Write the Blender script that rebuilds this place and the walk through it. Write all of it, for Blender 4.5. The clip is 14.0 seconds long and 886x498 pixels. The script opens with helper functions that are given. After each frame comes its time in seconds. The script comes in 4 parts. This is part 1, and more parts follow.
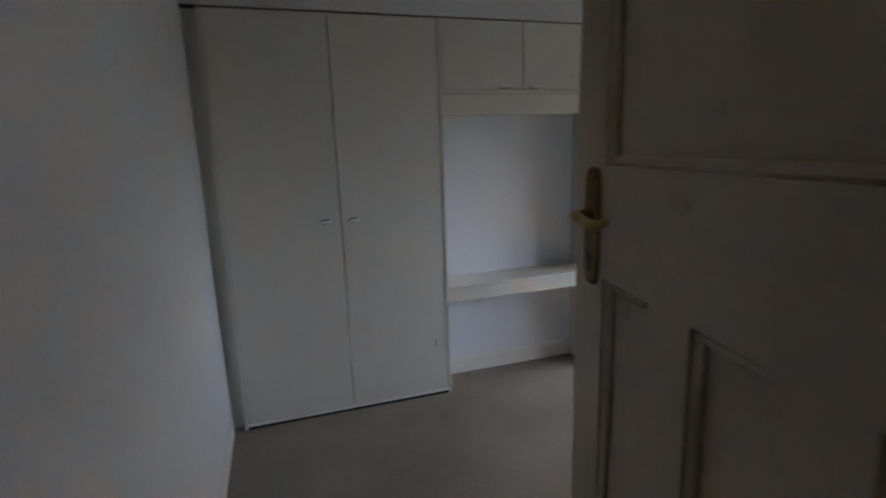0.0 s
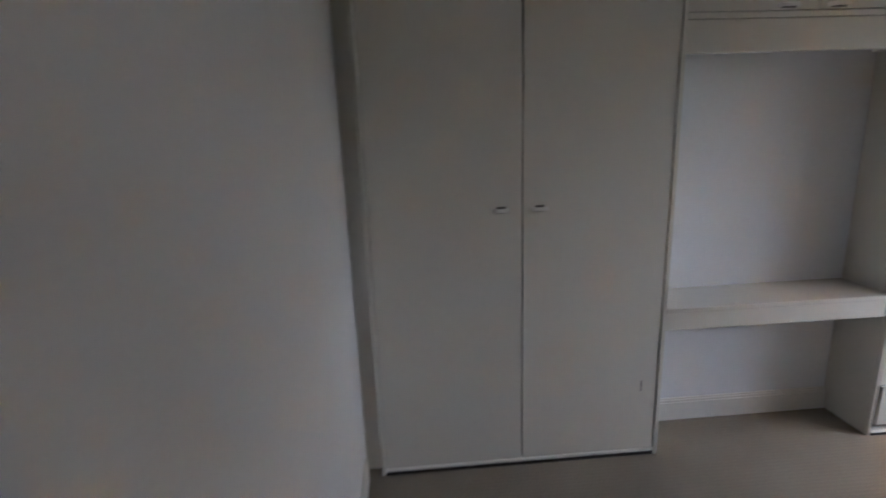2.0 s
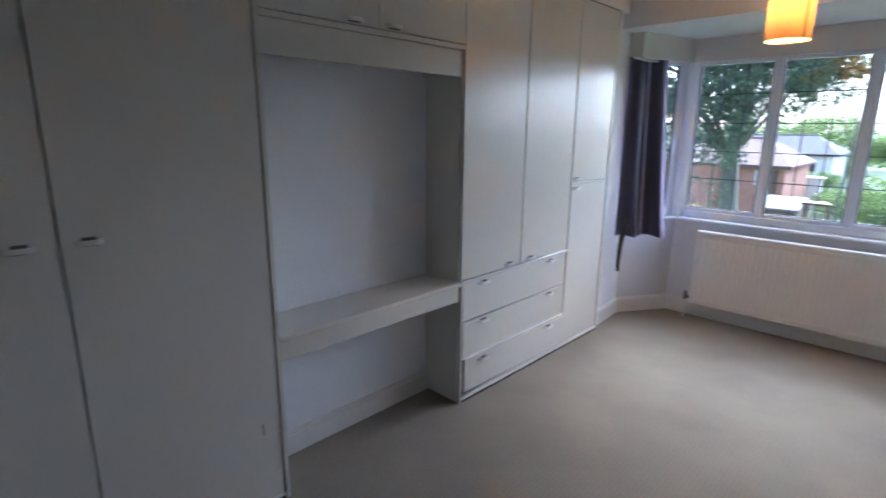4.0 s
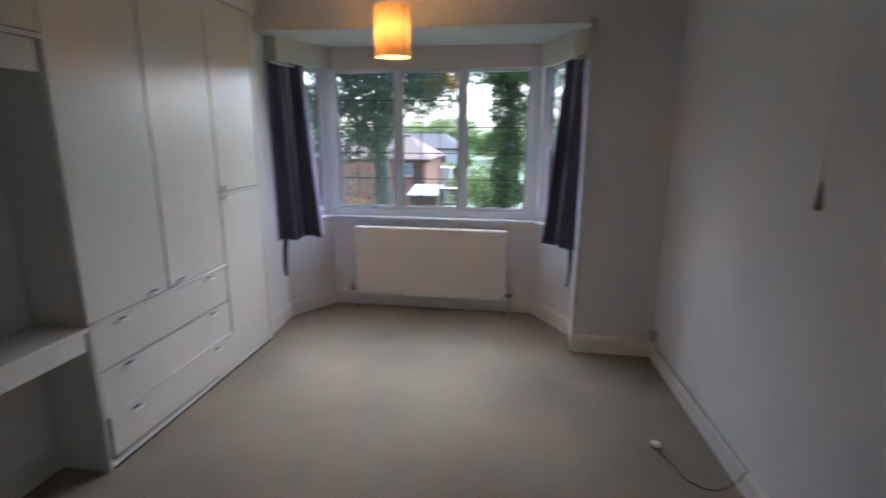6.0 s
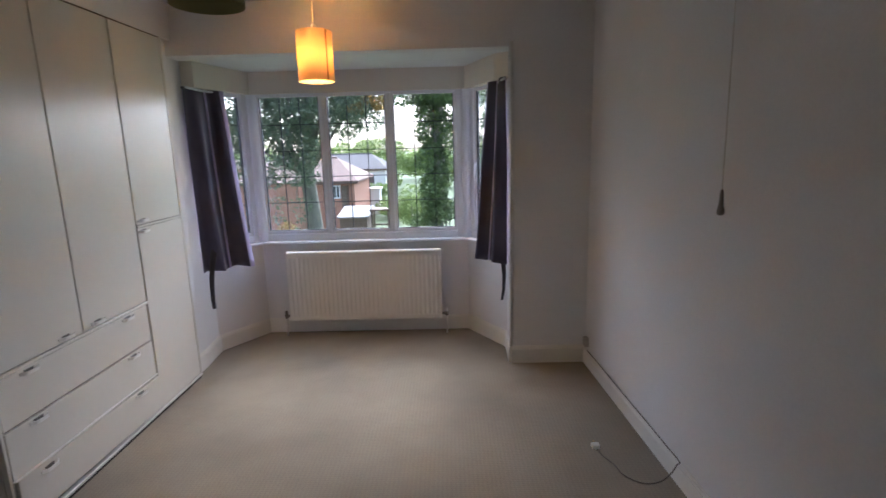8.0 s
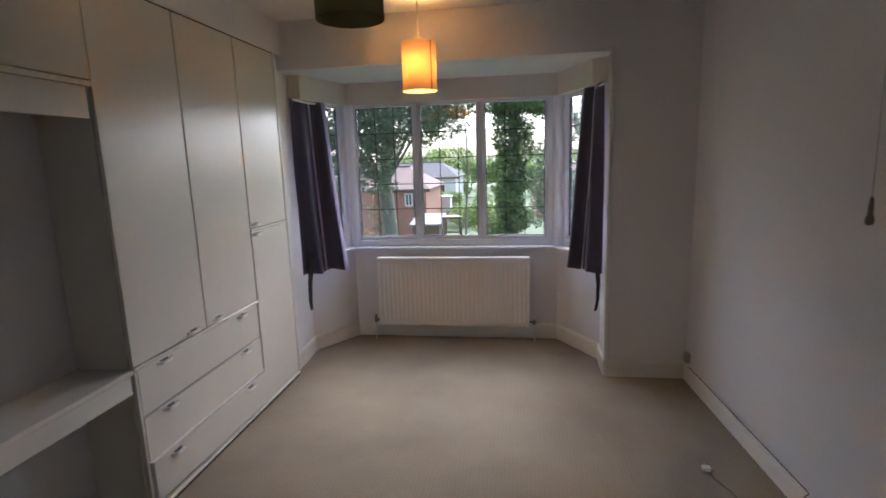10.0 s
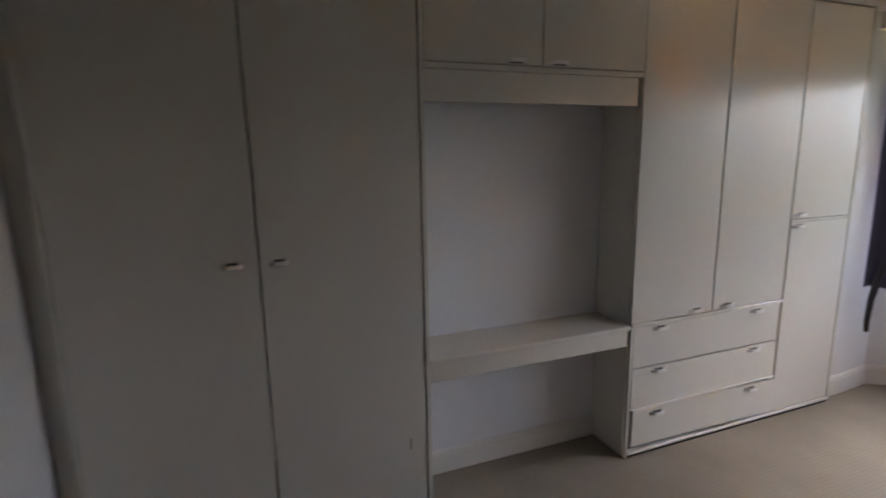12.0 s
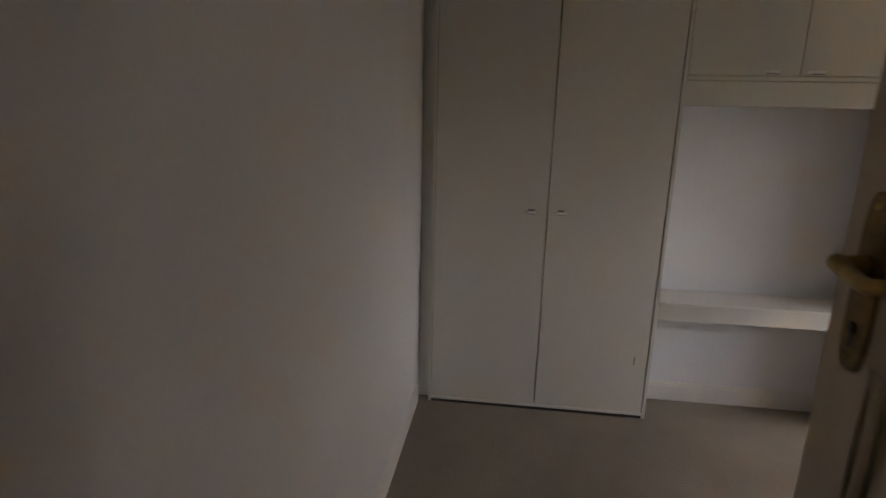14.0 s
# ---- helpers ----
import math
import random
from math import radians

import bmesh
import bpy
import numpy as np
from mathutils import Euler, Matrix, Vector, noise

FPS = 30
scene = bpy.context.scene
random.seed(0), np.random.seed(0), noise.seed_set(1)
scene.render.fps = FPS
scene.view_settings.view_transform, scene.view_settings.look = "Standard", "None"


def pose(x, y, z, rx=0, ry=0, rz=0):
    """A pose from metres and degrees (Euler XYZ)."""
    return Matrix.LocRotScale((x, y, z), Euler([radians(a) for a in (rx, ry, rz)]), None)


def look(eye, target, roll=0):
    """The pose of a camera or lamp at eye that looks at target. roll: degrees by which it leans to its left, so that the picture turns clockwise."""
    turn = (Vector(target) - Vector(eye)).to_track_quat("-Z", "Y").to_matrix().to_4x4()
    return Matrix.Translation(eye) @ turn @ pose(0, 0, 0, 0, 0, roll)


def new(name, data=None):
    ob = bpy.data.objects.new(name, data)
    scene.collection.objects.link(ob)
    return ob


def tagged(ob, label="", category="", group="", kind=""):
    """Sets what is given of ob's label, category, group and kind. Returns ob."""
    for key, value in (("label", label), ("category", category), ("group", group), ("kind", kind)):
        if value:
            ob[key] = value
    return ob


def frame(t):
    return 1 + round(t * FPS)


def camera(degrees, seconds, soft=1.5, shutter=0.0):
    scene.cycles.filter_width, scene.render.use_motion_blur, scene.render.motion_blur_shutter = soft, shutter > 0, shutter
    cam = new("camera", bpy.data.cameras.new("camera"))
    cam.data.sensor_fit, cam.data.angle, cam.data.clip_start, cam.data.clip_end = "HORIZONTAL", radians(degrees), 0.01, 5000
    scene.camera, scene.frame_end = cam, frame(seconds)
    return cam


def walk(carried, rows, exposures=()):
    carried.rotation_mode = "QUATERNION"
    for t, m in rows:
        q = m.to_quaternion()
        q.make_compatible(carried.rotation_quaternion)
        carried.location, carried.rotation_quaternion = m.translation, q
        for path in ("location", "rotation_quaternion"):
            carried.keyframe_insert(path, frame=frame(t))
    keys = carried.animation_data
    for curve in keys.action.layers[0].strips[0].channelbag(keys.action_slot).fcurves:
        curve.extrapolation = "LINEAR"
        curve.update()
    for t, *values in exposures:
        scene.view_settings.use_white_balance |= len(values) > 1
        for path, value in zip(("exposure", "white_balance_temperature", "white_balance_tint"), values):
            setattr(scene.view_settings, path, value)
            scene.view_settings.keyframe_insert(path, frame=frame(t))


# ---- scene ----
cam = camera(82.3, 14.0, soft=1.5, shutter=0.5)
PATH = [
    (0, (2.861, 0.362, 1.56), (0.997, 0.966, 1.158), -1.9),
    (0.5, (2.693, 0.395, 1.542), (0.764, 0.619, 1.066), -1.5),
    (1, (2.425, 0.376, 1.536), (0.488, 0.208, 1.069), -2.8),
    (1.5, (2.222, 0.313, 1.51), (0.305, 0.102, 0.98), -1.3),
    (2, (1.952, 0.234, 1.501), (0.015, 0.372, 1.021), -2.1),
    (2.5, (1.735, 0.293, 1.498), (-0.175, 0.71, 1.075), 1.2),
    (3, (1.675, 0.349, 1.487), (-0.104, 1.157, 1.059), 0.3),
    (3.5, (1.693, 0.417, 1.488), (0.091, 1.529, 1.043), 0.2),
    (3.7, (1.694, 0.434, 1.483), (0.194, 1.677, 1.031), 0.4),
    (5.8, (1.793, 0.577, 1.524), (1.299, 2.457, 1.054), 0.4),
    (6, (1.79, 0.583, 1.523), (1.497, 2.508, 1.066), 0.3),
    (6.5, (1.797, 0.568, 1.52), (1.844, 2.517, 1.073), -0.6),
    (7, (1.79, 0.575, 1.532), (1.856, 2.526, 1.1), -0.3),
    (7.5, (1.796, 0.569, 1.528), (1.837, 2.526, 1.119), -1.0),
    (8, (1.78, 0.567, 1.534), (1.748, 2.529, 1.146), -1.5),
    (8.2, (1.773, 0.567, 1.534), (1.683, 2.526, 1.14), -1.4),
    (10.3, (1.593, 0.549, 1.531), (1.196, 2.481, 1.196), -2.1),
    (10.5, (1.6, 0.565, 1.537), (1.081, 2.469, 1.213), -2.5),
    (11, (1.698, 0.668, 1.538), (0.6, 2.314, 1.247), -2.2),
    (11.5, (1.762, 0.718, 1.507), (0.131, 1.828, 1.179), -0.7),
    (12, (1.846, 0.671, 1.531), (0.012, 1.378, 1.162), -1.0),
    (12.5, (2.062, 0.591, 1.529), (0.179, 1.08, 1.065), -1.2),
    (13, (2.307, 0.575, 1.557), (0.345, 0.716, 1.193), -0.2),
    (13.5, (2.505, 0.496, 1.562), (0.574, 0.273, 1.092), 0.3),
    (14, (2.73, 0.458, 1.564), (0.795, 0.23, 1.116), 1.5),
]
walk(cam, [(t, look(eye, target, roll)) for t, eye, target, roll in PATH],
     exposures=[(0.0, 3.38, 5000, 10), (1.0, 3.3, 5050, 9), (2.0, 3.47, 5250, 14), (3.0, 3.13, 4950, 13), (3.5, 3.16, 4800, 13), (6.0, 2.64, 5150, 12), (6.5, 2.68, 5250, 14), (7.5, 2.75, 5400, 15), (8.2, 2.75, 5400, 15), (10.5, 2.5, 5600, 16), (11.5, 2.45, 5550, 16), (12.5, 3.02, 5650, 17), (13.0, 2.92, 5900, 17), (14.0, 3.18, 6050, 17)])

# ---- world and light ----
world = bpy.data.worlds.new("overcast_sky")
scene.world = world
world.use_nodes = True
wn = world.node_tree
wn.nodes.clear()
sky = wn.nodes.new("ShaderNodeTexSky")
sky.sky_type = "NISHITA"
sky.sun_disc = False
sky.sun_elevation = radians(45)
sky.sun_rotation = radians(0)
sky.dust_density = 4.0
hsv = wn.nodes.new("ShaderNodeHueSaturation")
hsv.inputs["Saturation"].default_value = 0.65
bg = wn.nodes.new("ShaderNodeBackground")
bg.inputs["Strength"].default_value = 0.10
wout = wn.nodes.new("ShaderNodeOutputWorld")
wn.links.new(sky.outputs[0], hsv.inputs["Color"])
wn.links.new(hsv.outputs[0], bg.inputs["Color"])
wn.links.new(bg.outputs[0], wout.inputs["Surface"])

sun = new("sun", bpy.data.lights.new("sun", "SUN"))
sun.data.energy = 1.5
sun.data.angle = radians(110)
sun.data.color = (1.0, 0.96, 0.9)
sun.matrix_world = look((1, 34, 30), (1, 4, 0))

# ---- materials ----


def mat(name, base, rough=0.5, metal=0.0, var=0.06, scale=3.0, grain=120.0, bump=0.05, spec=0.5, dist=0.002, coat=0.0, rvar=0.08):
    """A painted or plain surface with blotches, grain and a fine relief."""
    m = bpy.data.materials.new(name)
    m.use_nodes = True
    nt = m.node_tree
    b = nt.nodes["Principled BSDF"]
    co = nt.nodes.new("ShaderNodeTexCoord")
    n1 = nt.nodes.new("ShaderNodeTexNoise")
    n1.inputs["Scale"].default_value = scale
    n1.inputs["Detail"].default_value = 5
    n2 = nt.nodes.new("ShaderNodeTexNoise")
    n2.inputs["Scale"].default_value = grain
    n2.inputs["Detail"].default_value = 3
    nt.links.new(co.outputs["Object"], n1.inputs["Vector"])
    nt.links.new(co.outputs["Object"], n2.inputs["Vector"])
    ramp = nt.nodes.new("ShaderNodeMapRange")
    ramp.inputs["From Min"].default_value = 0.25
    ramp.inputs["From Max"].default_value = 0.75
    ramp.inputs["To Min"].default_value = 1 - var
    ramp.inputs["To Max"].default_value = 1 + var
    nt.links.new(n1.outputs["Fac"], ramp.inputs["Value"])
    ramp2 = nt.nodes.new("ShaderNodeMapRange")
    ramp2.inputs["From Min"].default_value = 0.25
    ramp2.inputs["From Max"].default_value = 0.75
    ramp2.inputs["To Min"].default_value = 1 - var * 0.5
    ramp2.inputs["To Max"].default_value = 1 + var * 0.5
    nt.links.new(n2.outputs["Fac"], ramp2.inputs["Value"])
    mul = nt.nodes.new("ShaderNodeMath")
    mul.operation = "MULTIPLY"
    nt.links.new(ramp.outputs[0], mul.inputs[0])
    nt.links.new(ramp2.outputs[0], mul.inputs[1])
    vm = nt.nodes.new("ShaderNodeVectorMath")
    vm.operation = "SCALE"
    vm.inputs[0].default_value = base
    nt.links.new(mul.outputs[0], vm.inputs["Scale"])
    nt.links.new(vm.outputs[0], b.inputs["Base Color"])
    rr = nt.nodes.new("ShaderNodeMapRange")
    rr.inputs["To Min"].default_value = max(0.02, rough - rvar)
    rr.inputs["To Max"].default_value = min(1.0, rough + rvar)
    nt.links.new(n1.outputs["Fac"], rr.inputs["Value"])
    nt.links.new(rr.outputs[0], b.inputs["Roughness"])
    b.inputs["Metallic"].default_value = metal
    b.inputs["Specular IOR Level"].default_value = spec
    b.inputs["Coat Weight"].default_value = coat
    if bump:
        bp = nt.nodes.new("ShaderNodeBump")
        bp.inputs["Strength"].default_value = bump
        bp.inputs["Distance"].default_value = dist
        nt.links.new(n2.outputs["Fac"], bp.inputs["Height"])
        nt.links.new(bp.outputs[0], b.inputs["Normal"])
    return m


M_WALL = mat("wall_paint", (0.735, 0.725, 0.72), 0.75, var=0.05, scale=1.1, grain=90, bump=0.12, dist=0.003)
# wall white made lighter and bluer to stand for window light in the niche
M_NICHE = mat("window_lit_wall_paint", (0.80, 0.81, 0.83), 0.75, var=0.04, scale=1.3, grain=90, bump=0.12, dist=0.003)
M_CEIL = mat("ceiling_paint", (0.70, 0.69, 0.68), 0.85, var=0.03, scale=1.0, grain=70, bump=0.2, dist=0.004)
M_BAYCEIL = mat("textured_ceiling_plaster", (0.78, 0.78, 0.78), 0.85, var=0.05, scale=4.0, grain=45, bump=0.5, dist=0.006)
# off-white with the pendant's warm light put into its colour
M_HEAD = mat("lamp_warmed_beam_paint", (0.74, 0.69, 0.61), 0.7, var=0.04, scale=2, grain=80, bump=0.1, dist=0.003)
M_TRIM = mat("gloss_trim_paint", (0.78, 0.76, 0.71), 0.35, var=0.04, scale=5, grain=60, bump=0.06)
M_CAB = mat("cream_cabinet_paint", (0.725, 0.698, 0.625), 0.25, spec=0.75, var=0.02, scale=1.5, grain=28, bump=0.06, dist=0.002, rvar=0.015)
# dark tone painted as shade behind the drawer gaps
M_DRAWERSHADE = mat("drawer_gap_shade", (0.25, 0.23, 0.2), 0.8)
M_DOOR = mat("old_door_paint", (0.62, 0.50, 0.355), 0.45, var=0.07, scale=4, grain=40, bump=0.12)
M_HANDLE = mat("satin_pale_metal", (0.82, 0.81, 0.77), 0.3, metal=0.05, var=0.03, grain=300, bump=0.02)
# dark tone for the painted shade between handle bars and fronts
M_HANDLESHADE = mat("handle_gap_shade", (0.15, 0.14, 0.13), 0.4, metal=0.5, var=0.1, grain=200, bump=0.02)
M_BRASS = mat("aged_brass", (0.42, 0.29, 0.09), 0.34, metal=1.0, var=0.3, scale=30, grain=150, bump=0.12)
M_BRASSDK = mat("tarnished_brass", (0.23, 0.15, 0.06), 0.5, metal=0.9, var=0.4, scale=35, grain=160, bump=0.25)
M_UPVC = mat("white_window_frame", (0.78, 0.79, 0.82), 0.3, var=0.02, scale=4, grain=80, bump=0.02)
M_GASKET = mat("dark_glazing_gasket", (0.03, 0.03, 0.035), 0.6, var=0.1)
M_LEAD = mat("lead_strip", (0.05, 0.05, 0.055), 0.85, metal=0.0, spec=0.1, var=0.15, grain=60)
M_RAD = mat("radiator_enamel", (0.76, 0.74, 0.70), 0.32, var=0.02, scale=3, grain=60, bump=0.03)
M_PIPE = mat("painted_pipe", (0.7, 0.68, 0.64), 0.4, var=0.04)
M_VALVE = mat("valve_metal", (0.22, 0.2, 0.18), 0.45, metal=0.6, var=0.15, grain=80)
M_CORD = mat("cream_cord", (0.55, 0.51, 0.45), 0.8, var=0.08, grain=400)
M_CORDEND = mat("cord_pull_plastic", (0.17, 0.14, 0.12), 0.5, var=0.08)
M_PLUG = mat("white_plug_plastic", (0.72, 0.70, 0.66), 0.4, var=0.04)
M_CABLE = mat("brown_flex", (0.10, 0.08, 0.065), 0.5, var=0.1)
M_SOCKET = mat("socket_plastic", (0.42, 0.40, 0.37), 0.4, var=0.05)
# near-black that paints the shade in gaps under and beside the furniture
M_GAPSHADOW = mat("gap_shadow", (0.025, 0.022, 0.02), 0.8, var=0.1)
# dark brown of outdoor boards, also the painted shadow gap over the wardrobes
M_STRIP = mat("dark_wood_and_gap_shadow", (0.12, 0.075, 0.055), 0.7, var=0.2, scale=8)
M_BAKELITE = mat("cream_ceiling_rose", (0.70, 0.66, 0.58), 0.4, var=0.03)
M_WORN = mat("worn_door_paint", (0.55, 0.44, 0.31), 0.6, var=0.2, scale=60, grain=200)
M_SCUFF = mat("grey_scuff", (0.36, 0.33, 0.29), 0.7, var=0.3, scale=60, grain=200)
M_HALL = mat("unseen_landing_paint", (0.42, 0.38, 0.33), 0.8, var=0.05)


def carpet_material():
    """Beige loop carpet woven in small cells."""
    m = mat("beige_cord_carpet", (0.278, 0.243, 0.192), 0.95, var=0.19, scale=1.6, grain=260, bump=0.0, spec=0.15)
    nt = m.node_tree
    b = nt.nodes["Principled BSDF"]
    co = nt.nodes.new("ShaderNodeTexCoord")
    hs = []
    for direction, s in (("X", 15.0), ("Y", 22.0)):
        w = nt.nodes.new("ShaderNodeTexWave")
        w.bands_direction = direction
        w.inputs["Scale"].default_value = s
        w.inputs["Distortion"].default_value = 3.2
        w.inputs["Detail"].default_value = 2.0
        w.inputs["Detail Scale"].default_value = 3.0
        nt.links.new(co.outputs["Object"], w.inputs["Vector"])
        hs.append(w)
    mx = nt.nodes.new("ShaderNodeMath")
    mx.operation = "MULTIPLY_ADD"
    half = nt.nodes.new("ShaderNodeMath")
    half.operation = "MULTIPLY"
    half.inputs[1].default_value = 0.38
    nt.links.new(hs[0].outputs["Fac"], half.inputs[0])
    nt.links.new(hs[1].outputs["Fac"], mx.inputs[0])
    mx.inputs[1].default_value = 0.62
    nt.links.new(half.outputs[0], mx.inputs[2])
    bp = nt.nodes.new("ShaderNodeBump")
    bp.inputs["Strength"].default_value = 0.35
    bp.inputs["Distance"].default_value = 0.004
    nt.links.new(mx.outputs[0], bp.inputs["Height"])
    nt.links.new(bp.outputs[0], b.inputs["Normal"])
    old = b.inputs["Base Color"].links[0].from_socket
    mr = nt.nodes.new("ShaderNodeMapRange")
    mr.inputs["To Min"].default_value = 0.91
    mr.inputs["To Max"].default_value = 1.05
    nt.links.new(mx.outputs[0], mr.inputs["Value"])
    vm = nt.nodes.new("ShaderNodeVectorMath")
    vm.operation = "SCALE"
    nt.links.new(old, vm.inputs[0])
    nt.links.new(mr.outputs[0], vm.inputs["Scale"])
    nt.links.new(vm.outputs[0], b.inputs["Base Color"])
    return m


def cloth_material(name, base, sheen=0.2, trans=0.0):
    m = mat(name, base, 0.85, var=0.08, scale=6, grain=500, bump=0.2, dist=0.001, spec=0.2)
    b = m.node_tree.nodes["Principled BSDF"]
    b.inputs["Sheen Weight"].default_value = sheen
    if trans:
        nt = m.node_tree
        tr = nt.nodes.new("ShaderNodeBsdfTranslucent")
        nt.links.new(b.inputs["Base Color"].links[0].from_socket, tr.inputs["Color"])
        mix = nt.nodes.new("ShaderNodeMixShader")
        mix.inputs["Fac"].default_value = trans
        nt.links.new(b.outputs[0], mix.inputs[1])
        nt.links.new(tr.outputs[0], mix.inputs[2])
        nt.links.new(mix.outputs[0], nt.nodes["Material Output"].inputs["Surface"])
    return m


def island_material(name, dark, light, rough=0.7, trans=0.0):
    """Many small pieces, each with a tint of its own between two colours."""
    m = bpy.data.materials.new(name)
    m.use_nodes = True
    nt = m.node_tree
    b = nt.nodes["Principled BSDF"]
    g = nt.nodes.new("ShaderNodeNewGeometry")
    r = nt.nodes.new("ShaderNodeValToRGB")
    r.color_ramp.elements[0].color = (*dark, 1)
    r.color_ramp.elements[1].color = (*light, 1)
    nt.links.new(g.outputs["Random Per Island"], r.inputs["Fac"])
    nt.links.new(r.outputs[0], b.inputs["Base Color"])
    b.inputs["Roughness"].default_value = rough
    if trans:
        tr = nt.nodes.new("ShaderNodeBsdfTranslucent")
        nt.links.new(r.outputs[0], tr.inputs["Color"])
        mix = nt.nodes.new("ShaderNodeMixShader")
        mix.inputs["Fac"].default_value = trans
        nt.links.new(b.outputs[0], mix.inputs[1])
        nt.links.new(tr.outputs[0], mix.inputs[2])
        nt.links.new(mix.outputs[0], nt.nodes["Material Output"].inputs["Surface"])
    return m


def glass_material():
    m = bpy.data.materials.new("window_glass")
    m.use_nodes = True
    nt = m.node_tree
    nt.nodes.remove(nt.nodes["Principled BSDF"])
    tr = nt.nodes.new("ShaderNodeBsdfTransparent")
    tr.inputs["Color"].default_value = (0.975, 0.985, 0.985, 1)
    gl = nt.nodes.new("ShaderNodeBsdfGlossy")
    gl.inputs["Roughness"].default_value = 0.02
    lw = nt.nodes.new("ShaderNodeLayerWeight")
    lw.inputs["Blend"].default_value = 0.25
    fr = nt.nodes.new("ShaderNodeMapRange")
    fr.inputs["To Min"].default_value = 0.03
    fr.inputs["To Max"].default_value = 0.5
    nt.links.new(lw.outputs["Facing"], fr.inputs["Value"])
    mix = nt.nodes.new("ShaderNodeMixShader")
    nt.links.new(fr.outputs[0], mix.inputs["Fac"])
    nt.links.new(tr.outputs[0], mix.inputs[1])
    nt.links.new(gl.outputs[0], mix.inputs[2])
    nt.links.new(mix.outputs[0], nt.nodes["Material Output"].inputs["Surface"])
    return m


def brick_material():
    m = mat("far_brick_wall", (0.40, 0.205, 0.14), 0.85, var=0.2, scale=3, grain=40, bump=0.1)
    return m


M_CARPET = carpet_material()
M_CURTAIN = cloth_material("grey_plum_curtain", (0.066, 0.060, 0.098), 0.3)
M_LINING = cloth_material("pale_curtain_lining", (0.66, 0.60, 0.80), 0.1, trans=0.5)
M_TIE = cloth_material("dark_tieback_cloth", (0.05, 0.045, 0.05), 0.2)
M_SHADE = cloth_material("cream_lampshade_fabric", (0.84, 0.66, 0.38), 0.0, trans=0.18)
M_SHADE_OFF = cloth_material("olive_lampshade_fabric", (0.36, 0.34, 0.17), 0.0, trans=0.35)
M_SEAM = cloth_material("shade_seam_tape", (0.30, 0.14, 0.05), 0.0)
M_GLASS = glass_material()
M_BRICK = brick_material()
M_ROOF = mat("far_roof_tiles", (0.185, 0.13, 0.108), 0.9, var=0.35, scale=5, grain=12, bump=0.3)
M_ROOFGREY = mat("far_slate_roof", (0.13, 0.125, 0.125), 0.9, spec=0.2, var=0.15, scale=2, grain=20)
M_RENDER = mat("far_white_render", (0.7, 0.68, 0.66), 0.85, var=0.06)
M_FELT = mat("pale_roofing_felt", (0.27, 0.27, 0.265), 0.9, var=0.12, scale=3, grain=40)
M_FARGLASS = mat("far_window_glass", (0.05, 0.06, 0.07), 0.12, var=0.1)
M_BARK = mat("tree_bark", (0.20, 0.195, 0.155), 0.95, var=0.3, scale=6, grain=30, bump=0.6, dist=0.02)
M_LEAF = island_material("broad_leaves", (0.05, 0.08, 0.05), (0.21, 0.265, 0.15), 0.55, 0.3)
M_LEAFDK = island_material("dark_conifer_leaves", (0.03, 0.06, 0.02), (0.17, 0.24, 0.065), 0.6, 0.2)
M_LEAFLT = island_material("bright_shrub_leaves", (0.11, 0.18, 0.045), (0.30, 0.38, 0.12), 0.6, 0.3)
M_LEAFAUT = island_material("autumn_leaves", (0.16, 0.10, 0.03), (0.34, 0.25, 0.08), 0.6, 0.3)
M_GRASS = mat("lawn_grass", (0.10, 0.135, 0.065), 0.95, var=0.25, scale=0.6, grain=12, bump=0.4, dist=0.03)
M_FENCE = mat("weathered_fence", (0.16, 0.12, 0.09), 0.9, var=0.2, scale=4, grain=30)

bulb_m = bpy.data.materials.new("lit_bulb")
bulb_m.use_nodes = True
bulb_b = bulb_m.node_tree.nodes["Principled BSDF"]
bulb_b.inputs["Emission Color"].default_value = (1.0, 0.56, 0.20, 1)
bulb_b.inputs["Emission Strength"].default_value = 88.0

# ---- building helpers ----
BASE = {}


def thing(name, loc=(0, 0, 0), label="", category="", group="", kind=""):
    ob = new(name)
    ob.location = loc
    BASE[ob.name] = Vector(loc)
    return tagged(ob, label, category, group, kind)


def part(name, bm, material, parent=None, label="", smooth=False):
    """Links a bmesh, drawn in world metres, as one mesh under a thing or a part."""
    base = BASE[parent.name] if parent else Vector((0, 0, 0))
    bmesh.ops.recalc_face_normals(bm, faces=bm.faces)
    me = bpy.data.meshes.new(name)
    if parent:
        bmesh.ops.translate(bm, verts=bm.verts, vec=-base)
    bm.to_mesh(me)
    bm.free()
    if smooth:
        me.polygons.foreach_set("use_smooth", [True] * len(me.polygons))
    me.materials.append(material)
    ob = new(name, me)
    if parent:
        ob.parent = parent
    BASE[ob.name] = base
    if label:
        ob["label"] = label
    return ob


def box(bm, lo, hi, r=0.0, seg=1):
    """A box from corner to corner, its edges rounded by r."""
    vs = [bm.verts.new((x, y, z)) for x in (lo[0], hi[0]) for y in (lo[1], hi[1]) for z in (lo[2], hi[2])]
    fs = [bm.faces.new([vs[i] for i in q]) for q in
          ((0, 1, 3, 2), (4, 6, 7, 5), (0, 4, 5, 1), (2, 3, 7, 6), (0, 2, 6, 4), (1, 5, 7, 3))]
    if r:
        es = {e for f in fs for e in f.edges}
        bmesh.ops.bevel(bm, geom=list(es), offset=r, segments=seg, affect="EDGES", profile=0.5)
    return bm


